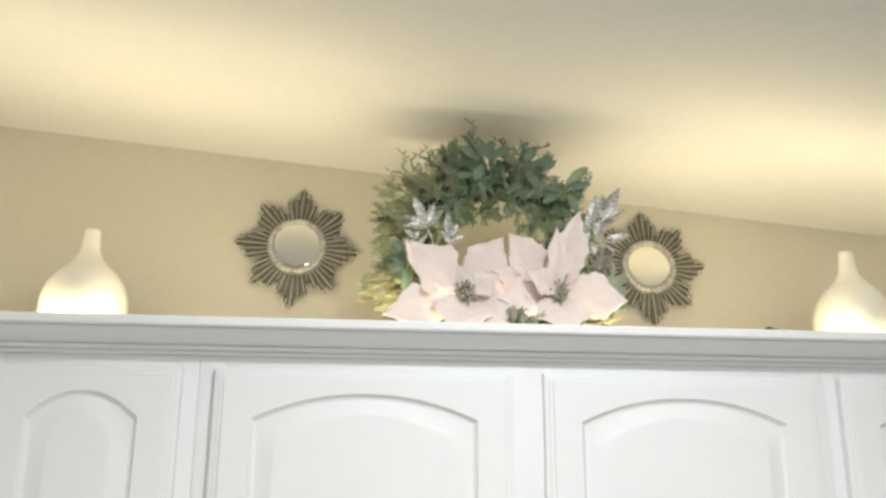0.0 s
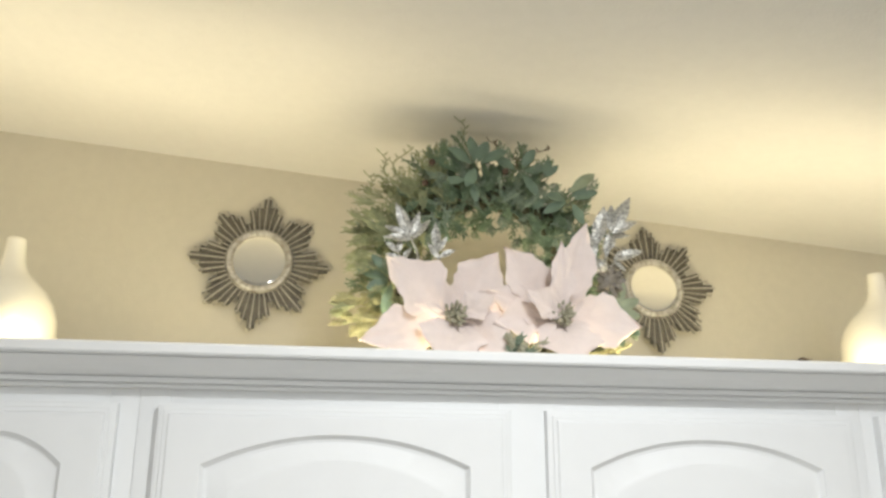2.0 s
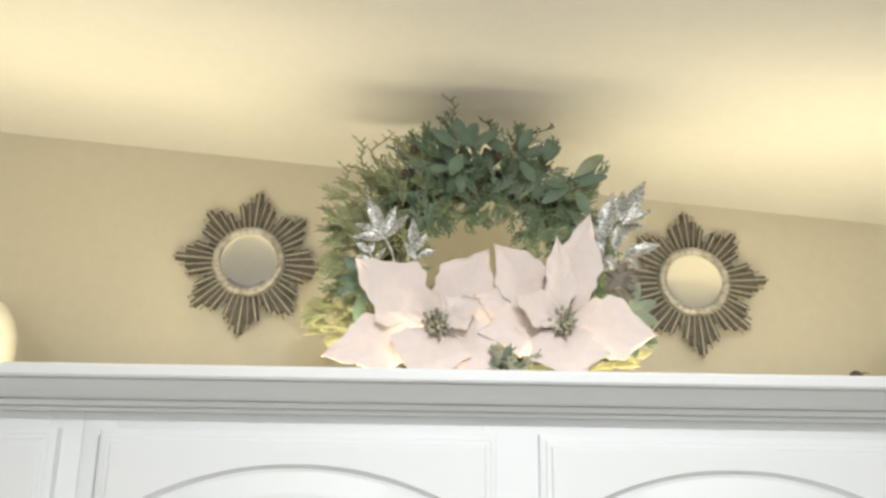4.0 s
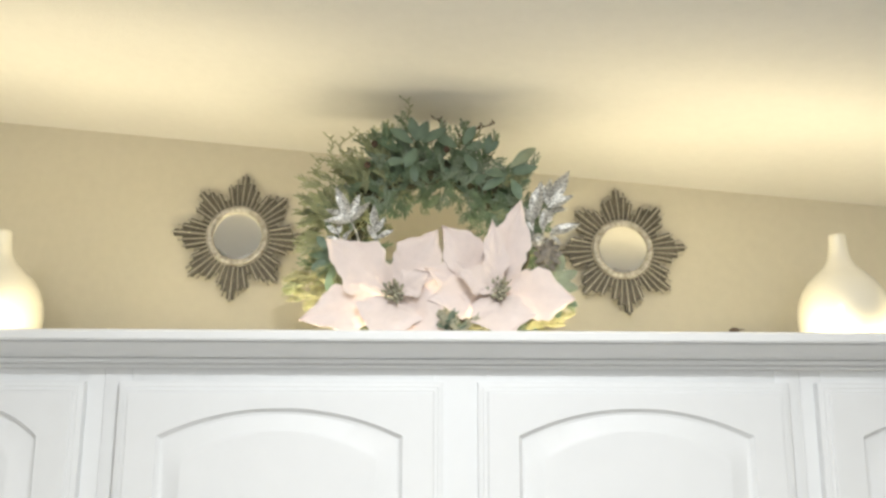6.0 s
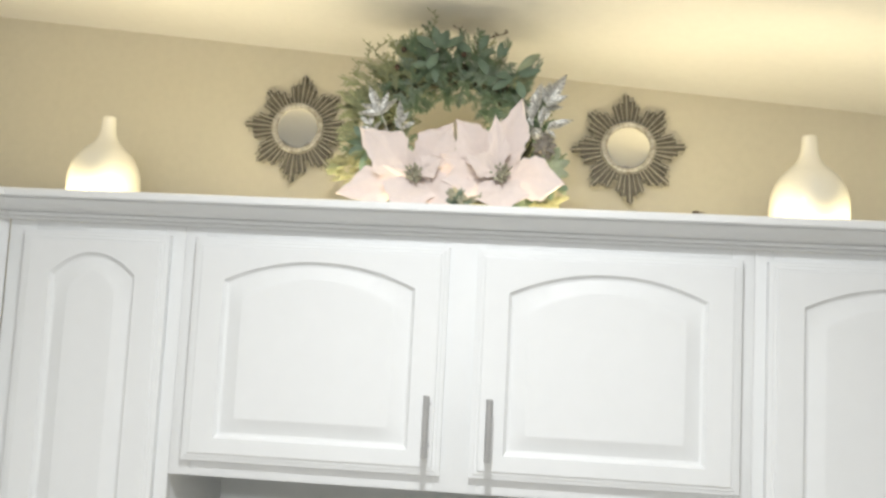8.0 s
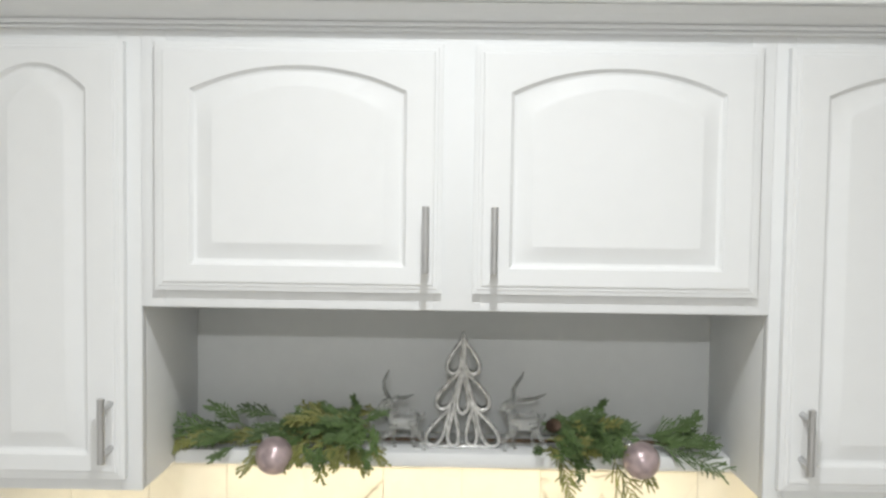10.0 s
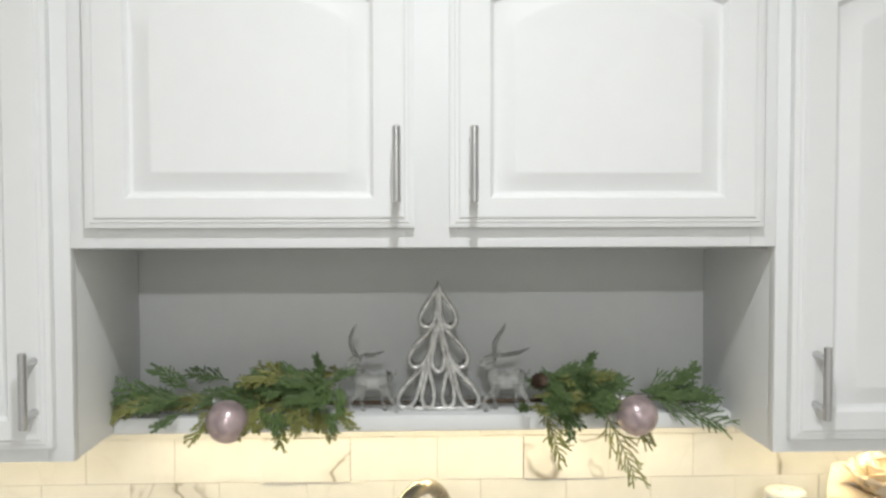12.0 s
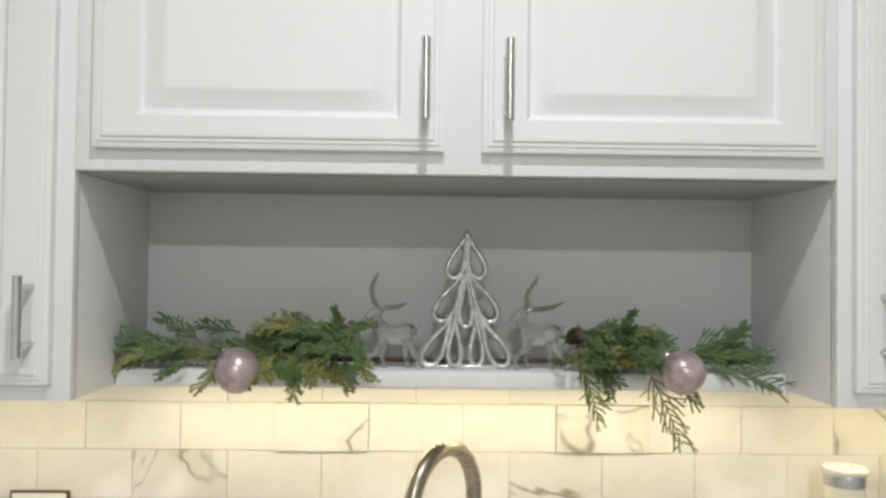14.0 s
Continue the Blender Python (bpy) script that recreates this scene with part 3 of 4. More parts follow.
def sprig(shape, m, length, fingers, finger, radius, droop=0.15, sides=5, r=rng, blunt=0.3):
    """A flat evergreen spray along +x: a stem with alternating forked fingers that grow out of it."""
    stem = [(length * i / 6, 0, -droop * length * (i / 6) ** 2) for i in range(7)]
    first = len(shape.v)
    shape.tube(stem, [radius * (1 - 0.08 * i) for i in range(7)], sides, m)
    for i in range(fingers):
        s = 0.12 + 0.86 * i / fingers
        side = 1 if i % 2 else -1
        an = radians(r.uniform(18, 40)) * side
        ln = finger * (1.0 - 0.45 * s) * r.uniform(0.75, 1.2)
        p = Vector((s * length, 0, -droop * length * s * s))
        q = p + ln * Vector((math.cos(an), math.sin(an), r.uniform(-0.25, 0.35)))
        mid = (p + q) / 2 + Vector((0, 0.06 * ln * side, 0.04 * ln))
        near = p + (mid - p) * 0.2
        k = shape.twig(first + round(s * 6) * sides, [near, mid, p + (q - p) * 0.93, q], [radius * 0.9, radius, radius * 0.9, radius * blunt], sides, m)
        if ln > 0.010 and r.random() < 0.65:
            a2 = an + radians(r.uniform(25, 40)) * (1 if r.random() < 0.5 else -1)
            q2 = mid + 0.5 * ln * Vector((math.cos(a2), math.sin(a2), r.uniform(-0.2, 0.3)))
            shape.twig(k + sides, [mid + (q2 - mid) * 0.2, (mid + q2) / 2, q2], [radius * 0.8, radius * 0.85, radius * blunt], sides, m)


def ring_place(an, rad, r):
    return Vector((rad * math.cos(an), r.uniform(-0.045, 0.03), rad * math.sin(an)))


# fine feathery sprigs: olive on the left side, darker green along the top and the right
for k in range(205):
    an = radians(rng.uniform(-60, 240) if k < 120 else rng.uniform(115, 205) if k < 160 else rng.uniform(10, 130))
    rad = rng.uniform(0.088, 0.150)
    p = ring_place(an, rad + 0.014 * max(0, math.sin(an)) ** 4, rng)
    lean = rng.uniform(-1.1, 1.1)
    way = Vector((math.cos(an + lean), rng.uniform(-0.75, 0.1), math.sin(an + lean)))
    if p.z < 0.03 and -0.135 < p.x < 0.15:      # behind the flowers
        p.y, way.y = 0.02, 0.1
    ln = rng.uniform(0.036, 0.062) * (1.0 if rad > 0.115 else 0.8) * (1.15 if math.cos(an) < -0.4 else 1.0)
    sh = Shape()
    sprig(sh, aim(p, way, (rng.uniform(-0.5, 0.5), -1, rng.uniform(-0.2, 0.6))), ln, 20, ln * 0.36, 0.00105, 0.1, 4)
    part("sprig", sh, M_FERN if (math.cos(an) < -0.45 and rng.random() < 0.8) or rng.random() < 0.12 else rng.choice((M_BOUGH, M_GREY)), wreath)
# inner twigs that hang into the opening
for k in range(16):
    an = radians(rng.uniform(15, 165))
    p = ring_place(an, 0.098, rng)
    way = Vector((-0.5 * math.cos(an) + rng.uniform(-0.8, 0.8), -0.2, -math.sin(an)))
    sh = Shape()
    sprig(sh, aim(p, way, (0, -1, 0.2)), rng.uniform(0.02, 0.036), 8, 0.012, 0.0009, 0.1, 4)
    part("sprig", sh, M_BOUGH, wreath)
# short filler all round the ring, in three greens
for mat, count in ((M_BOUGH, 190), (M_FERN, 70), (M_GREY, 170)):
    sh = Shape()
    for k in range(count):
        an = radians(rng.uniform(110, 255) if mat is M_FERN else rng.uniform(-75, 215))
        rad = rng.uniform(0.080, 0.152)
        p = Vector((rad * math.cos(an), rng.uniform(-0.055, 0.02), rad * math.sin(an)))
        way = Vector((rng.uniform(-1, 1) + 0.3 * math.cos(an), rng.uniform(-0.7, 0.1), rng.uniform(-1, 1) + 0.3 * math.sin(an)))
        if p.z < 0.03 and -0.135 < p.x < 0.15:
            p.y, way.y = 0.02, 0.1
        sprig(sh, aim(p, way, (rng.uniform(-0.6, 0.6), -1, rng.uniform(-0.3, 0.6))), rng.uniform(0.022, 0.036), 11, 0.013, 0.0010, 0.1, 4)
    tagged(part("filler_greenery", sh, mat, wreath), kind="stuff")
# scattered broad leaves, half buried in the greenery
for k in range(26):
    an = radians(rng.choice((rng.uniform(10, 120), rng.uniform(-40, 200))))
    p = ring_place(an, rng.uniform(0.092, 0.145), rng) + Vector((0, -0.004, 0))
    lean = rng.uniform(-1.1, 1.1)
    way = Vector((math.cos(an + lean), rng.uniform(-0.7, 0.1), math.sin(an + lean)))
    if p.z < 0.03 and -0.135 < p.x < 0.15:
        p.y, way.y = 0.02, 0.1
    sh = Shape().leaf(rng.uniform(0.028, 0.040), rng.uniform(0.014, 0.019), aim(p, way, (rng.uniform(-0.7, 0.7), -1, rng.uniform(-0.3, 0.7))),
                      0.25, rng.uniform(-0.1, 0.3), 0.06, nl=7, nw=4, seed=k)
    part("leaf", sh, M_LEAF, wreath)


def rosette(x, z, turns, length, width, mat, y=-0.060, forward=0.45):
    """A tuft of oval leaves that spread from one shoot."""
    for i, turn in enumerate(turns):
        a = radians(turn)
        way = (math.sin(a), -forward - 0.12 * (i % 3), math.cos(a))
        ln = length * (1.0 - 0.12 * (i % 3))
        part("leaf", Shape().leaf(ln, width * (1 - 0.08 * (i % 2)), aim((x + 0.006 * math.sin(a), y - 0.002 * i, z + 0.006 * math.cos(a)), way, (0.25 * math.sin(a), -1, 0.25 + 0.2 * math.cos(a))),
                                  0.16, 0.18, 0.05, peak=0.5, point=0.62, nl=9, nw=4, seed=i + 40 * x), mat, wreath)


# leaf tufts along the top, at the upper right and low at both sides
rosette(-0.022, 0.150, (-58, -14, 22, 60, 205), 0.042, 0.018, M_LEAF, -0.050, 0.35)
rosette(-0.030, 0.128, (-100, 172), 0.036, 0.014, M_LEAF, -0.056, 0.3)
rosette(0.042, 0.146, (-62, 30, 84, 150), 0.038, 0.017, M_LEAF, -0.048, 0.35)
rosette(0.076, 0.134, (14, 40), 0.030, 0.011, M_LEAF, -0.050, 0.2)
rosette(0.112, 0.105, (38, 70, -85, -118, 160), 0.042, 0.016, M_LEAF, -0.052, 0.3)
rosette(0.106, 0.112, (50,), 0.050, 0.018, M_LEAF_PALE, -0.056, 0.2)
rosette(-0.136, -0.018, (-72, -40, -112, 195), 0.044, 0.017, M_LEAF, -0.040, 0.12)
rosette(0.168, -0.055, (24, 60, 95, 135), 0.044, 0.019, M_LEAF_PALE, -0.045, 0.15)
rosette(0.166, -0.066, (112, 160), 0.038, 0.018, M_LEAF, -0.050, 0.2)
# gold-green sprigs low down at both sides
for k in range(58):
    low = k < 40
    if low:
        p = Vector((rng.uniform(-0.190, -0.130), rng.uniform(-0.02, 0.03), rng.uniform(-0.078, -0.018)))
        way = (-1, rng.uniform(-0.5, 0.2), rng.uniform(-0.7, 0.6))
    else:
        p = Vector((rng.uniform(0.130, 0.185), rng.uniform(0.0, 0.045), rng.uniform(-0.115, -0.088)))
        way = (1, rng.uniform(-0.5, 0.1), rng.uniform(-0.2, 0.5))
    sh = Shape()
    sprig(sh, aim(p, way, (0, -1, 0.5)), rng.uniform(0.022, 0.036), 14, 0.013, 0.0011, 0.1, 4)
    part("sprig", sh, M_GOLD if k % 4 else M_FERN, wreath, "gold-green sprig")
# loose olive feathers that reach out on the left
for k in range(16):
    z = rng.uniform(-0.01, 0.11)
    sh = Shape()
    sprig(sh, aim((rng.uniform(-0.165, -0.140), rng.uniform(-0.04, 0.01), z), (-1, rng.uniform(-0.4, 0.2), rng.uniform(-0.4, 0.7)), (0, -1, 0.4)), rng.uniform(0.032, 0.048), 18, 0.015, 0.0009, 0.1, 4)
    part("sprig", sh, M_FERN, wreath)
for k in range(11):
    sh = Shape()
    sprig(sh, aim((rng.uniform(0.014, 0.046), -0.080, rng.uniform(-0.130, -0.105)), (rng.uniform(-0.9, 0.9), -0.4, rng.uniform(0.1, 1)), (0, -1, 0.5)), rng.uniform(0.020, 0.030), 12, 0.012, 0.0012, 0.1, 4)
    part("sprig", sh, M_STAMEN if k % 3 else M_GREY, wreath, "grey-green sprig")
# curled shoots that stick out at the top
for x, z, ln, bend in ((-0.030, 0.188, 0.050, -0.35), (-0.146, 0.135, 0.040, -0.3), (-0.135, 0.145, 0.042, 0.5), (0.045, 0.160, 0.050, 0.95), (0.020, 0.176, 0.030, -0.6), (-0.165, 0.105, 0.035, -0.3), (-0.095, 0.150, 0.036, 0.3)):
    pts = [(x + ln * (bend * u * u - 0.1 * math.sin(6 * u)), -0.03, z + ln * u * (1 - 0.35 * u * abs(bend))) for u in [i / 8 for i in range(9)]]
    sh = Shape().tube(pts, [0.0013 - 0.00008 * i for i in range(9)], 5)
    for i in range(2, 9):
        way = 1 if i % 2 else -1
        tip = (pts[i][0] + 0.006 * way, -0.034, pts[i][2] + 0.005)
        sh.twig(i * 5, [Vector(pts[i]).lerp(Vector(tip), 0.3), tip], [0.0012, 0.0005], 4, None)
    part("shoot", sh, M_TWIG if x > 0 else M_FERN, wreath)
# small cone and ball at the right
scales = []
for i in range(5):
    for j in range(8):
        an = 2 * math.pi * (j + 0.5 * (i % 2)) / 8
        rr = 0.016 * math.sin(0.5 + 0.5 * i)
        scales.append(Shape().leaf(0.011, 0.009, aim((0.163 + rr * 0.7 * math.cos(an), -0.052 - 0.006 * (2 - abs(i - 2)), -0.012 - 0.006 * (i - 2) + rr * 0.5 * math.sin(an)),
                                  (math.cos(an), -0.7, math.sin(an)), (0, -1, 0)), 0.1, 0.2, nl=3, nw=2))
cone = part("cone", Shape().lathe([(0.003, -0.016), (0.010, -0.010), (0.0125, 0.0), (0.010, 0.010), (0.003, 0.016)], 14, pose(0.163, -0.050, -0.010, 15, 20, 0)), M_FROST, wreath, "small frosted pine cone")
for sc in scales:
    part("scale", sc, M_FROST, cone)
part("bead", Shape().lathe([(0.0015, -0.0105), (0.006, -0.009), (0.0095, -0.0045), (0.0105, 0), (0.0095, 0.0045), (0.006, 0.009), (0.0015, 0.0105)], 20, pose(0.150, -0.062, 0.008)), M_GLITTER, wreath, "silver glitter bead")
for x, z in ((-0.085, 0.152), (-0.095, 0.120), (0.02, 0.145)):
    part("berry", Shape().lathe([(0.001, -0.005), (0.004, -0.0032), (0.005, 0), (0.004, 0.0032), (0.001, 0.005)], 12, pose(x, -0.052, z)), M_CONE, wreath, "dark frosted berry")


def silver_spray(x, z, tilt, height, leaves):
    """A glitter stem with pointed leaves: each by its height on the stem, its turn from upright and its length."""
    top = (x + height * math.sin(radians(tilt)), z + height * math.cos(radians(tilt)))
    sp = part("silver_spray", Shape().tube([(x, -0.062, z), ((x + top[0]) / 2 + 0.002, -0.068, (z + top[1]) / 2), (top[0], -0.070, top[1])], [0.0016, 0.0013, 0.0009], 6), M_GLITTER, wreath, "silver glitter leaf spray")
    for k, (share, an, ln) in enumerate(leaves):
        a = radians(an)
        p = (x + (top[0] - x) * share, -0.070 - 0.0015 * (k % 4), z + (top[1] - z) * share)
        way = (math.sin(a), -0.22 + 0.14 * (k % 3), math.cos(a))
        part("leaf", Shape().leaf(ln * 1.06, ln * 0.36, aim(p, way, (0.3 * math.cos(a) * (1 if k % 2 else -1), -1, 0.3)), 0.24, 0.08, 0.10, thick=0.0008, peak=0.40, point=0.95), M_GLITTER, sp)


silver_spray(-0.103, 0.001, -22, 0.037, ((1.0, -25, 0.047), (0.98, 20, 0.036), (0.85, 38, 0.038), (0.85, -88, 0.036), (0.95, -65, 0.036)))
silver_spray(-0.124, -0.004, -30, 0.018, ((1.0, -45, 0.026), (0.9, 6, 0.024), (0.3, 30, 0.022), (0.4, -75, 0.022)))
silver_spray(-0.078, -0.002, -6, 0.018, ((1.0, -6, 0.038), (0.5, 62, 0.026), (0.4, -30, 0.026), (0.9, 30, 0.024)))
silver_spray(0.152, 0.001, 12, 0.057, ((1.0, -15, 0.032), (1.0, 32, 0.058), (1.0, 6, 0.040), (0.92, 63, 0.040), (0.85, 80, 0.030), (0.45, 28, 0.032), (0.3, 3, 0.034)))
silver_spray(0.140, 0.006, 4, 0.026, ((1.0, 10, 0.058), (0.9, -27, 0.030), (0.5, -8, 0.032)))
silver_spray(0.160, 0.004, 35, 0.014, ((1.0, 69, 0.042), (0.8, 128, 0.020), (0.7, 40, 0.026)))


def poinsettia(x, y, z, petals, inner):
    """Cloth flower: broad pointed petals round a beaded silver-green middle."""
    fl = part("poinsettia", Shape().lathe([(0.002, -0.012), (0.009, -0.008), (0.011, 0.0), (0.006, 0.005)], 14, pose(x, y, z, 90)), M_STAMEN, wreath, "blush-white cloth poinsettia")
    for k, (an, ln, w, fwd) in enumerate(petals + inner):
        a = radians(an)
        small = k >= len(petals)
        way = Vector((math.cos(a), -fwd, math.sin(a)))
        m = aim((x + 0.004 * math.cos(a), y - 0.002 - (0.010 if small else 0) - 0.0015 * k, z + 0.004 * math.sin(a)), way, (0.15 * math.cos(a), -1, 0.15 * math.sin(a) + 0.05))
        part("petal", Shape().leaf(ln, w, m, 0.20, 0.06 if small else 0.07 + 0.04 * (k % 3), 0.11, 0.0007, 0.42, 32, 12, 0.11, seed=an * 0.37 + x * 40, point=1.05, veins=0.0032), M_PETAL, fl)
    for i in range(26):
        a, rr = i * 2.4, 0.0026 * math.sqrt(i)
        p = (x + rr * math.cos(a), y - 0.010, z + rr * math.sin(a))
        k = 1.0 + 0.6 * ((i * 7) % 5) / 5
        q = (x + k * rr * math.cos(a), y - 0.025 - 0.004 * (i % 3), z + k * rr * math.sin(a) + 0.002)
        part("stamen", Shape().tube([p, q, (q[0] + 0.003 * math.cos(a), q[1] - 0.004, q[2] + 0.003 * math.sin(a))], [0.0012, 0.0027, 0.0006], 6), M_STAMEN, fl)


poinsettia(-0.052, -0.040, -0.070,
           [(197, 0.138, 0.070, 0.40), (142, 0.122, 0.078, 0.42), (58, 0.108, 0.072, 0.20), (-40, 0.098, 0.076, 0.62), (-108, 0.088, 0.084, 0.95), (12, 0.086, 0.056, 0.26)],
           [(30, 0.058, 0.040, 0.65)])
poinsettia(0.092, -0.045, -0.066,
           [(130, 0.120, 0.072, 0.24), (76, 0.132, 0.060, 0.45), (-6, 0.106, 0.080, 0.36), (-86, 0.088, 0.090, 0.85), (188, 0.098, 0.068, 0.40), (162, 0.104, 0.056, 0.24)],
           [(97, 0.100, 0.036, 0.56), (157, 0.068, 0.042, 0.66)])

bud = Shape().lathe([(0.001, 0.0), (0.006, 0.001), (0.007, 0.004), (0.004, 0.007), (0.001, 0.008)], 12, pose(0, 0, 0))
bud.leaf(0.012, 0.006, aim((0.002, 0, 0.004), (1, -0.2, 0.3), (0, -0.3, 1)))
fallen = tagged(part("dried_bud", bud, M_TWIG), "tiny dark dried bud fallen on the crown moulding", "bud")
fallen.location = (0.372, -0.030, 2.140)

# ---- in the niche ----
LEDGE = 1.414


def silver_tree(x, y):
    t = thing("silver_tree", pose(x, y, LEDGE), "cast silver openwork Christmas tree of teardrop loops on the ledge", "tree ornament")
    drop = []
    for i in range(28):
        a = 2 * math.pi * i / 28
        drop.append((0.5 * math.sin(a) * math.sin(a / 2) ** 2.3, (1 + math.cos(a)) / 2))
    loops = ((0.000, 0.197, -18, 0.068, 0.54), (0.000, 0.197, 18, 0.068, 0.54),
             (0.000, 0.143, -29, 0.084, 0.50), (0.000, 0.141, 0, 0.080, 0.38), (0.000, 0.143, 29, 0.084, 0.50),
             (-0.018, 0.077, -29, 0.082, 0.52), (-0.016, 0.077, 0, 0.073, 0.42), (0.016, 0.077, 0, 0.073, 0.42), (0.018, 0.077, 29, 0.082, 0.52))
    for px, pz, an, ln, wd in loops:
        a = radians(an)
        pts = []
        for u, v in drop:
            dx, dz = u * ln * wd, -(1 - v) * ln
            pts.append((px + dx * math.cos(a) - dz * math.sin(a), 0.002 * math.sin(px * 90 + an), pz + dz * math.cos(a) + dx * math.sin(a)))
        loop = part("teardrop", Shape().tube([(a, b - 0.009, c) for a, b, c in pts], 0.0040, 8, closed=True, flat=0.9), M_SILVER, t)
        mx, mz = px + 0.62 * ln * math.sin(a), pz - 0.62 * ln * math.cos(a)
        # inner band coloured dark, standing for dark reflections within the loop
        part("inner_wall", Shape().tube([(mx + 0.90 * (u - mx), v, mz + 0.93 * (w - mz)) for u, v, w in pts], 0.0030, 8, closed=True, flat=3.0), M_SILVER_SHADE, loop, "silver inside, darkened to stand for its shade")
    part("tip", Shape().tube([(0, 0, 0.176), (0, 0, 0.190), (0, 0, 0.204)], [0.0078, 0.0058, 0.0008], 8), M_SILVER, t)
    part("spine", Shape().tube([(0, -0.006, 0.134), (0, -0.008, 0.150), (0, -0.008, 0.185)], [0.0062, 0.0046, 0.0050], 10), M_SILVER, t)
    for px, lean in ((-0.011, -0.006), (0.011, 0.006)):
        part("spine", Shape().tube([(px + lean, -0.007, 0.060), (px * 0.8 + lean, -0.008, 0.085), (px * 0.35, -0.007, 0.130)], [0.0054, 0.0048, 0.0040], 10), M_SILVER, t)
    part("base", Shape().box(-0.060, 0.060, -0.012, 0.012, 0.0, 0.006, 0.002), M_SILVER, t)
    return t


silver_tree(0.021, 0.205)


def glass_figure(x, y, face, horns):
    """A blown-glass ornament with a lumpy faceted body on thin splayed legs and two curved horns."""
    s = Shape()
    m = pose(x, y, LEDGE)
    f = face
    s.tube([(0.034 * f, 0, 0.050), (0.030 * f, 0, 0.052), (0.020 * f, 0, 0.053), (0.008 * f, 0, 0.049), (-0.004 * f, 0, 0.050), (-0.015 * f, 0, 0.055), (-0.024 * f, 0, 0.060), (-0.028 * f, 0, 0.063)],
           [0.003, 0.011, 0.0165, 0.0150, 0.0160, 0.0150, 0.010, 0.003], 9, m)
    s.tube([(-0.016 * f, 0, 0.058), (-0.022 * f, 0, 0.066), (-0.024 * f, -0.001, 0.074), (-0.021 * f, -0.002, 0.081)], [0.0115, 0.0092, 0.0078, 0.0050], 8, m)
    s.tube([(-0.014 * f, -0.002, 0.082), (-0.020 * f, -0.003, 0.083), (-0.028 * f, -0.004, 0.080), (-0.037 * f, -0.005, 0.074), (-0.040 * f, -0.005, 0.072)], [0.003, 0.0078, 0.0074, 0.0048, 0.002], 8, m)
    for side in (-0.006, 0.006):
        s.tube([(-0.016 * f, side, 0.085), (-0.010 * f, side * 1.6, 0.090), (-0.005 * f, side * 2, 0.091)], [0.0022, 0.0030, 0.0006], 6, m)
    s.tube([(0.030 * f, 0, 0.056), (0.037 * f, 0, 0.060), (0.040 * f, 0, 0.066)], [0.004, 0.0034, 0.001], 6, m)
    for px, py, fx in ((-0.016, -0.008, -0.030), (-0.012, 0.008, -0.012), (0.022, -0.008, 0.040), (0.018, 0.008, 0.022)):
        s.tube([(px * f, py, 0.046), ((px + 0.25 * (fx - px)) * f, py, 0.030), ((fx - 0.004) * f, py, 0.016), (fx * f, py, 0.003), (fx * f, py, 0.0005)], [0.0068, 0.0042, 0.0030, 0.0026, 0.0036], 6, m)
    clear = len(s.f)
    for pts in horns:
        s.tube([(a, 0, b) for a, b in pts], [0.0026] + [0.0038 - 0.0004 * i for i in range(len(pts) - 2)] + [0.0008], 8, m)
    me = s.mesh("glass_ornament", M_GLASS, sharp=22)
    me.materials.append(M_SMOKE)
    for poly in me.polygons:
        poly.material_index = 1 if poly.index >= clear else 0
    return tagged(part("glass_ornament", me, None), "small clear blown-glass animal figure on the ledge", "ornament", "glass figures")


glass_figure(-0.085, 0.190, 1, (((-0.018, 0.085), (-0.027, 0.095), (-0.031, 0.106), (-0.031, 0.118), (-0.027, 0.128), (-0.022, 0.138)), ((-0.018, 0.086), (-0.008, 0.088), (0.006, 0.089), (0.021, 0.095))))
glass_figure(0.125, 0.190, 1, (((-0.018, 0.085), (-0.016, 0.096), (-0.016, 0.108), (-0.010, 0.119), (-0.003, 0.128), (0.001, 0.138)), ((-0.014, 0.086), (0.004, 0.088), (0.022, 0.091), (0.040, 0.099))))


def cone_shape(m):
    s = Shape()
    for i in range(6):
        for j in range(7):
            an = 2 * math.pi * (j + 0.5 * (i % 2)) / 7
            rr = 0.009 * math.sin(0.6 + 0.42 * i)
            s.leaf(0.010, 0.008, m @ aim((rr * 0.5 * math.cos(an), rr * 0.5 * math.sin(an), 0.004 * i), (math.cos(an), math.sin(an), 0.5), (0, 0, 1)), 0.1, -0.2, nl=3, nw=2)
    s.tube([m @ Vector((0, 0, -0.002)), m @ Vector((0, 0, 0.024))], [0.005, 0.003], 7)
    return s


def garland(label, x, sprays, cones, twig):
    g = thing("evergreen_garland", pose(x, 0.20, LEDGE), label, "garland", "cedar garlands on the ledge")
    part("stem", Shape().tube(twig, [0.004] * (len(twig) - 1) + [0.002], 7), M_TWIG, g, "bare brown twig")
    for px, py, pz, way, ln, tip in sprays:
        sh = Shape()
        sprig(sh, aim((px, py, pz), way, (0.0, -0.75, 0.75)), ln, 20, ln * 0.40, 0.00145, 0.14, 5, blunt=0.5)
        # most hanging sprays take the green with warm light coloured in
        part("spray", sh, M_CEDAR_LIT if tip else M_CEDAR, g)
    for px, py, pz in cones:
        part("pine_cone", cone_shape(pose(px, py, pz, 70, 0, 20)), M_CONE, g, "small brown pine cone")
    return g


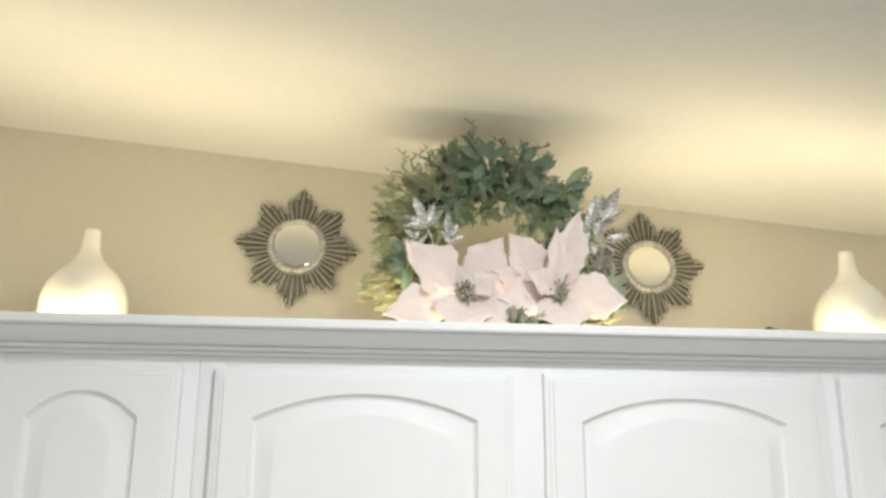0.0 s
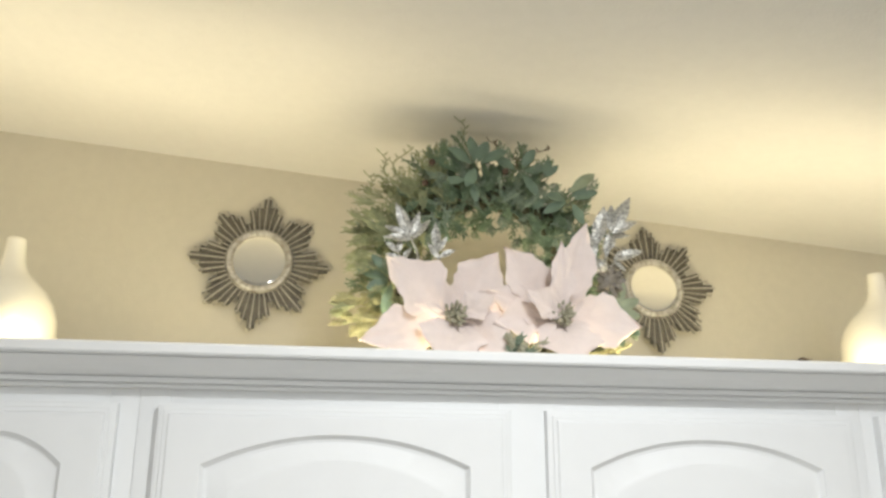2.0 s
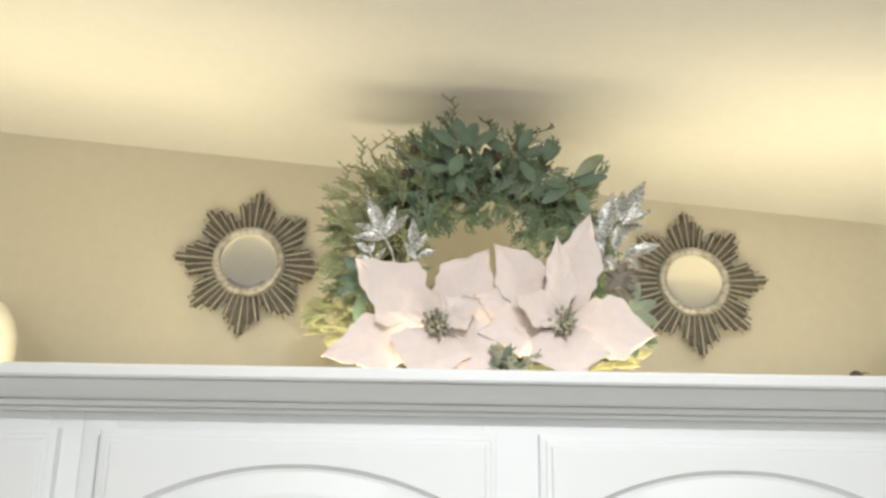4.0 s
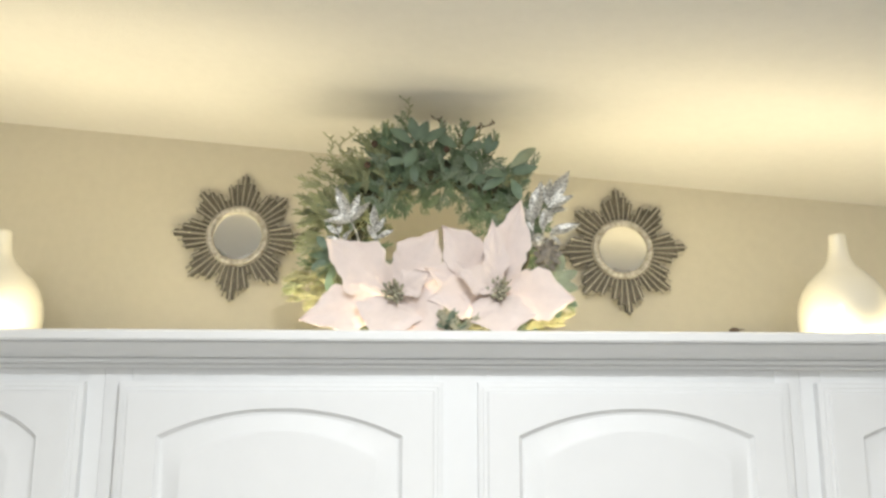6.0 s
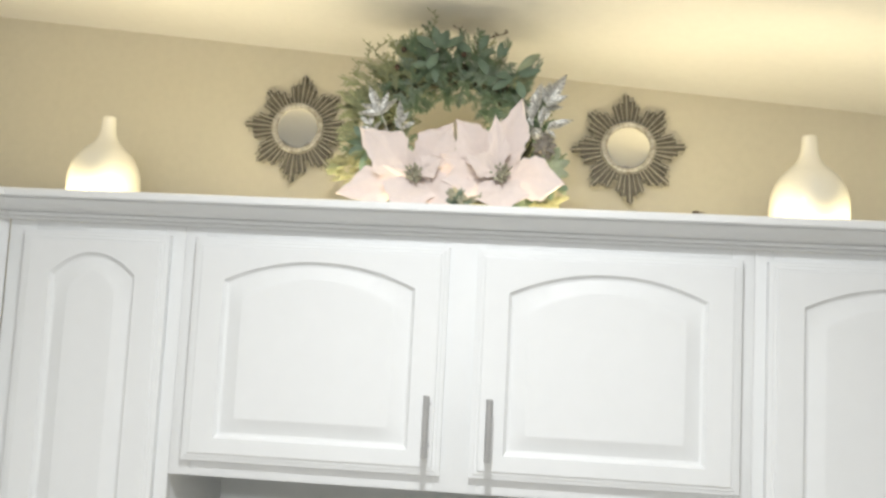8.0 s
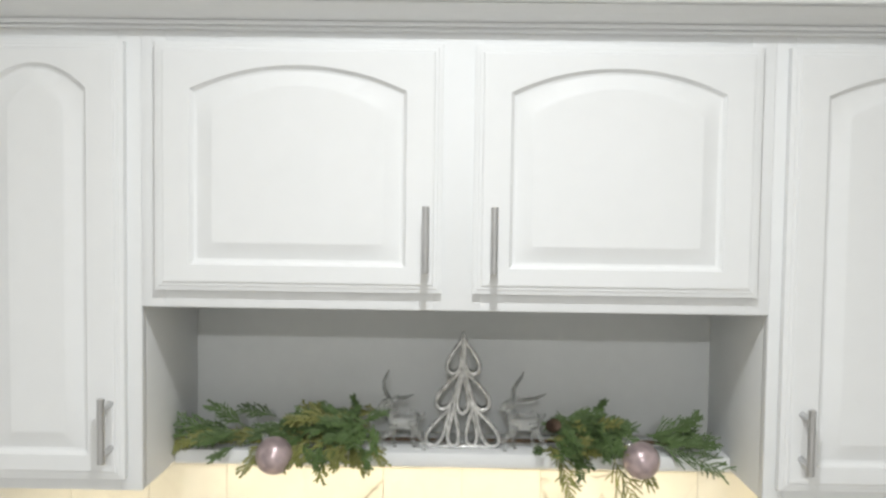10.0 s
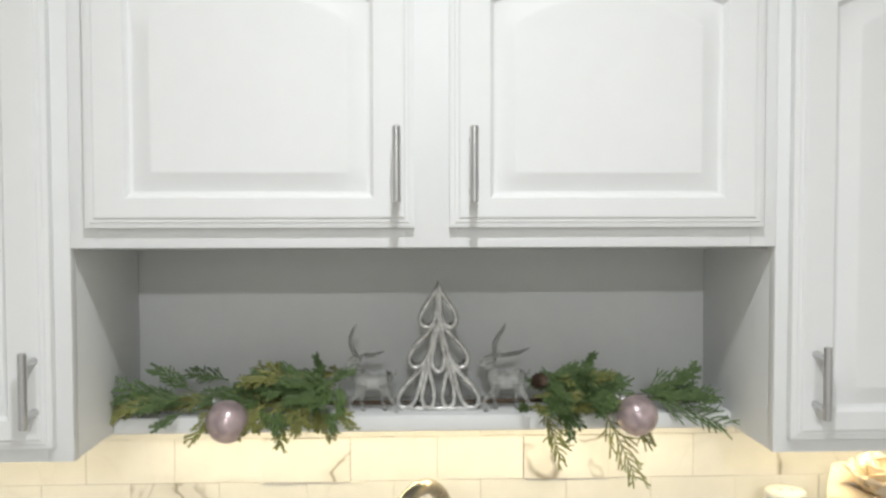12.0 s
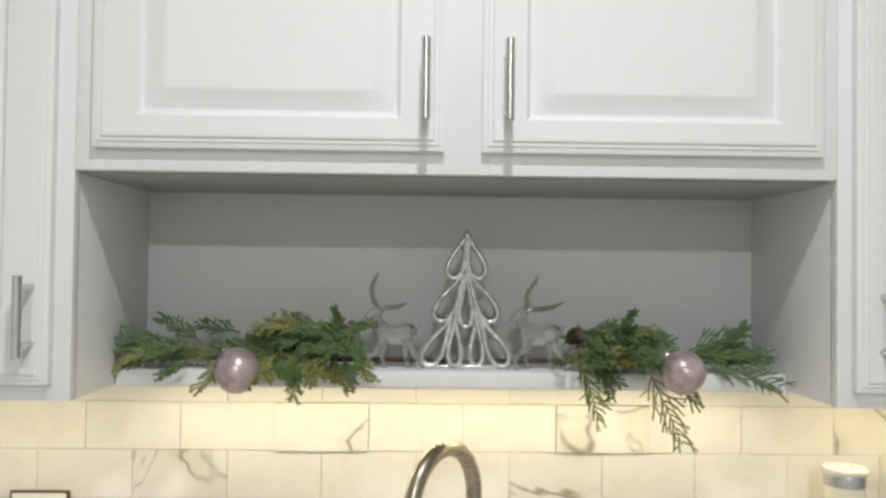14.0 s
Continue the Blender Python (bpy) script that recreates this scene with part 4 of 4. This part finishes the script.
def fan(count, xs, zs, toward, seed):
    r = random.Random(seed)
    out = []
    for _ in range(count):
        px, pz, py = r.uniform(*xs), r.uniform(*zs), r.uniform(-0.055, 0.02)
        fall = r.uniform(-0.40, 0.22)
        if py > -0.03:          # what lies over the ledge does not sink into it
            fall, pz = max(fall, -0.02), max(pz, 0.02)
        out.append((px, py, pz, (toward + r.uniform(-0.6, 0.6), r.uniform(-0.6, 0.05), fall), r.uniform(0.045, 0.07), r.random() < 0.22))
    return out


left = fan(30, (-0.06, 0.12), (0.010, 0.050), -0.8, 3) + fan(26, (0.02, 0.13), (0.030, 0.066), -0.5, 8) + fan(15, (-0.14, -0.02), (0.010, 0.036), -0.9, 4)
left += [(x, -0.05 - 0.01 * (k % 2), 0.012 + 0.006 * (k % 3), ((k % 5 - 2) * 0.3, -0.6, -0.35 - 0.1 * (k % 3)), 0.040 + 0.006 * (k % 3), k % 3 != 1)
         for k, x in enumerate([-0.05 + 0.0115 * i for i in range(16)])]
left += [(-0.13, -0.02, 0.026, (-1, -0.2, 0.05), 0.10, False), (-0.16, -0.02, 0.022, (-1, -0.25, -0.18), 0.085, True), (-0.15, -0.02, 0.030, (-1, -0.1, 0.28), 0.085, False),
         (-0.11, -0.01, 0.035, (-0.9, 0, 0.6), 0.07, False), (0.06, -0.01, 0.056, (-0.9, 0.0, 0.5), 0.045, False), (0.09, 0.0, 0.056, (-0.3, 0.1, 0.8), 0.034, False), (0.10, -0.02, 0.05, (0.7, -0.2, 0.35), 0.045, False), (0.04, -0.01, 0.052, (-1, -0.1, 0.25), 0.06, False),
         (0.03, -0.05, 0.020, (0.1, -0.6, -0.75), 0.065, True), (0.08, -0.05, 0.018, (0.5, -0.6, -0.6), 0.06, True), (-0.06, -0.05, 0.020, (-0.5, -0.6, -0.55), 0.065, True),
         (-0.20, -0.03, 0.016, (-0.8, -0.4, -0.5), 0.05, True), (0.0, -0.05, 0.024, (-0.3, -0.7, -0.5), 0.055, True)]
garland("long spray of cedar greenery with small brown cones on the ledge", -0.25, left, [(0.005, -0.020, 0.042), (0.075, -0.022, 0.044)],
        [(-0.17, 0.0, 0.012), (-0.08, 0.01, 0.014), (0.02, 0.01, 0.012), (0.12, 0.012, 0.010), (0.20, 0.016, 0.009), (0.245, 0.018, 0.008)])
right = fan(12, (-0.09, -0.02), (0.010, 0.045), 0.3, 15) + fan(40, (-0.085, 0.015), (0.018, 0.058), 0.45, 5) + fan(7, (0.09, 0.14), (0.015, 0.03), 1.0, 6)
right += [(x, -0.05 - 0.01 * (k % 2), 0.014 + 0.008 * (k % 4), ((k % 5 - 1) * 0.3, -0.6, 0.1 - 0.11 * (k % 4)), 0.042 + 0.006 * (k % 3), k % 3 == 1)
          for k, x in enumerate([-0.09 + 0.0085 * i for i in range(17)])]
right += [(0.09, -0.02, 0.030, (1, -0.2, 0.45), 0.085, False), (0.10, -0.02, 0.026, (1, -0.3, 0.10), 0.10, False), (0.10, -0.03, 0.022, (1, -0.4, -0.25), 0.12, False), (0.13, -0.02, 0.030, (0.8, -0.1, 0.75), 0.06, False),
          (0.0, 0.0, 0.06, (0.5, 0, 0.7), 0.034, False),
          (-0.07, -0.05, 0.016, (0.25, -0.5, -0.8), 0.085, True), (0.02, -0.06, 0.012, (0.45, -0.30, -0.9), 0.115, True),
          (0.045, -0.05, 0.018, (0.6, -0.4, -0.7), 0.075, True)]
garland("bushy cedar greenery spray drooping over the ledge, one brown cone", 0.25, right, [(-0.080, -0.030, 0.048)],
        [(-0.19, 0.018, 0.008), (-0.12, 0.014, 0.010), (0.0, 0.01, 0.012), (0.10, 0.0, 0.014), (0.17, -0.01, 0.012)])


def ball(x, y, z, radius):
    b = thing("ornament_ball", pose(x, y, z), "pearly mauve glass ball ornament hanging from the cedar greenery", "ornament", "mauve balls")
    prof = [(max(radius * math.sin(math.pi * i / 22), 0.0008), -radius * math.cos(math.pi * i / 22)) for i in range(23)]
    part("globe", Shape().lathe(prof, 40), M_BALL, b)
    up = pose(0, 0, 0, 0, 0, 0) @ Matrix.Rotation(radians(-40), 4, "Y") @ Matrix.Rotation(radians(-35), 4, "X")
    part("cap", Shape().lathe([(0.0075, radius - 0.002), (0.0078, radius + 0.005), (0.006, radius + 0.007), (0.002, radius + 0.0075)], 18, up), M_SILVER, b, "silver cap")
    loop = [up @ Vector((0.004 * math.sin(a), 0, radius + 0.011 + 0.004 * math.cos(a))) for a in [2 * math.pi * i / 14 for i in range(14)]]
    part("hanger", Shape().tube(loop, 0.0008, 5, closed=True), M_SILVER, b)
    return b


ball(-0.293, 0.125, 1.417, 0.0315)
ball(0.315, 0.115, 1.422, 0.0305)

# ---- at the sink and on the counter ----
tap = thing("faucet", pose(0.035, 0.185, 0.912), "satin nickel gooseneck kitchen faucet behind the sink", "faucet")
part("base", Shape().lathe([(0.026, 0.0), (0.026, 0.006), (0.020, 0.014), (0.018, 0.05), (0.0165, 0.06)], 24), M_FAUCET, tap)
arc = [(0.0, 0.0, 0.055), (0.0, 0.0, 0.20), (0.0, 0.0, 0.32)]
arc += [(-0.044 + 0.044 * math.cos(a), -0.058 + 0.058 * math.cos(a), 0.325 + 0.076 * math.sin(a)) for a in [math.pi * i / 16 for i in range(17)]]
arc += [(-0.090, -0.120, 0.27)]
part("spout", Shape().tube(arc, [0.0115] * len(arc), 18), M_FAUCET, tap)
part("spray_head", Shape().tube([(-0.090, -0.120, 0.275), (-0.091, -0.121, 0.25), (-0.092, -0.122, 0.18)], [0.013, 0.0145, 0.016], 18), M_FAUCET, tap)
part("lever", Shape().tube([(0.018, 0, 0.045), (0.05, 0, 0.055), (0.10, 0, 0.075)], [0.008, 0.006, 0.005], 10), M_FAUCET, tap)

jar = thing("canister", pose(0.588, 0.215, 0.912), "tall pale canister with a white two-hole lid by the backsplash", "canister")
part("body", Shape().lathe([(0.027, 0.0), (0.029, 0.004), (0.029, 0.336), (0.028, 0.339)], 32), M_CERAMIC, jar)
part("band", Shape().lathe([(0.0295, 0.334), (0.030, 0.336), (0.030, 0.3490), (0.0295, 0.351)], 32), M_NICKEL, jar, "grey metal band")
lid = part("lid", Shape().lathe([(0.031, 0.3515), (0.0322, 0.354), (0.0322, 0.358), (0.030, 0.3605), (0.010, 0.3620)], 32), M_PLATE, jar, "white lid")
for hx in (-0.009, 0.009):
    part("hole", Shape().lathe([(0.0022, 0.3610), (0.0022, 0.3626)], 10, pose(hx, -0.004, 0)), M_DARK, lid)

bloom = thing("cloth_flower", pose(0.725, 0.17, 0.912), "large ruffled peach cloth flower in a slim vase on the counter", "flower")
part("vase", Shape().lathe([(0.03, 0.0), (0.038, 0.01), (0.042, 0.10), (0.03, 0.19), (0.02, 0.24), (0.024, 0.26), (0.020, 0.26)], 32), M_CERAMIC, bloom, "cream ceramic vase")
part("stem", Shape().tube([(0, 0, 0.2), (0, -0.004, 0.3), (0, -0.008, 0.37)], 0.003, 7), M_LEAF, bloom)
r2 = random.Random(11)
for k in range(18):
    a = k * 2.4
    out = 0.25 + 0.045 * k
    way = (math.cos(a) * out, math.sin(a) * out - 0.15, 1.05 - 0.055 * k)
    part("petal", Shape().leaf(0.055 + 0.0018 * k, 0.055 + 0.0022 * k, aim((0.01 * math.cos(a), -0.008 + 0.01 * math.sin(a), 0.365), way, (-math.cos(a), -math.sin(a), 0.4)),
                               0.3, r2.uniform(-0.25, 0.1), 0.16, 0.0007, 0.62, 10, 6, 0.05, seed=k), M_PEACH, bloom)

plate = thing("outlet", pose(-0.631, 0.2905, 1.147), "cream outlet plate in a dark brown frame on the backsplash", "outlet")
part("frame", Shape().box(-0.0455, 0.0455, -0.0058, 0.0, -0.0612, 0.0612, 0.001), M_TWIG, plate, "dark brown frame")
part("cover", Shape().box(-0.042, 0.042, -0.007, 0.0, -0.058, 0.058, 0.002), M_PLATE, plate)
for dz in (-0.02, 0.02):
    part("socket", Shape().box(-0.017, 0.017, -0.0095, -0.0068, dz - 0.014, dz + 0.014, 0.001), M_PLATE, plate)

# ---- backsplash tiles ----
PX, PZ, TY = 0.1468, 0.0752, 0.2925
splash = structure("trim_backsplash", Shape().box(-2.59, 2.59, 0.2965, 0.3015, 0.913, 1.3885), M_GROUT, "cream marble subway tile backsplash, warmly lit from above")
VEINED = {(-1, -4), (0, -2), (0, 1), (0, 4), (0, 6), (-1, 0), (-2, 3), (0, -8)}
PROUD = {(0, -2), (0, 1), (1, -4), (1, -1)}
tile_meshes = {}
for mat in (M_TILE, M_TILE_VEIN):
    for rows, h in (("full", PZ), ("top", 1.3883 - 1.3472)):
        tile_meshes[mat.name, rows] = Shape().box(0.0003, PX - 0.0003, 0, 0.0045, 0.0003, h - 0.0003, 0.0007).mesh("tile", mat, False)
for row in range(-4, 2):
    z = 1.272 + row * PZ
    for col in range(-9, 9):
        x = -0.565 + (col + 4) * PX + (PX / 2 if row % 2 else 0)
        mat = M_TILE_VEIN if (row, col) in VEINED else M_TILE
        ob = part("tile", tile_meshes[mat.name, "top" if row == 1 else "full"], None, splash)
        ob.location = (x, TY - 0.0016 * rng.random() - (0.0042 if (row, col) in PROUD else 0), z)
rest = Shape()
for row in range(-4, 2):
    z = 1.272 + row * PZ
    for x0, x1 in ((-2.58, -1.38), (1.33, 2.58)):
        x = x0
        while x < x1:
            rest.box(x, min(x + PX - 0.0016, x1), TY, TY + 0.0045, z + 0.0008, min(z + PZ, 1.3883) - 0.0008)
            x += PX
tagged(part("tile_field", rest, M_TILE, splash, smooth=False), kind="stuff")
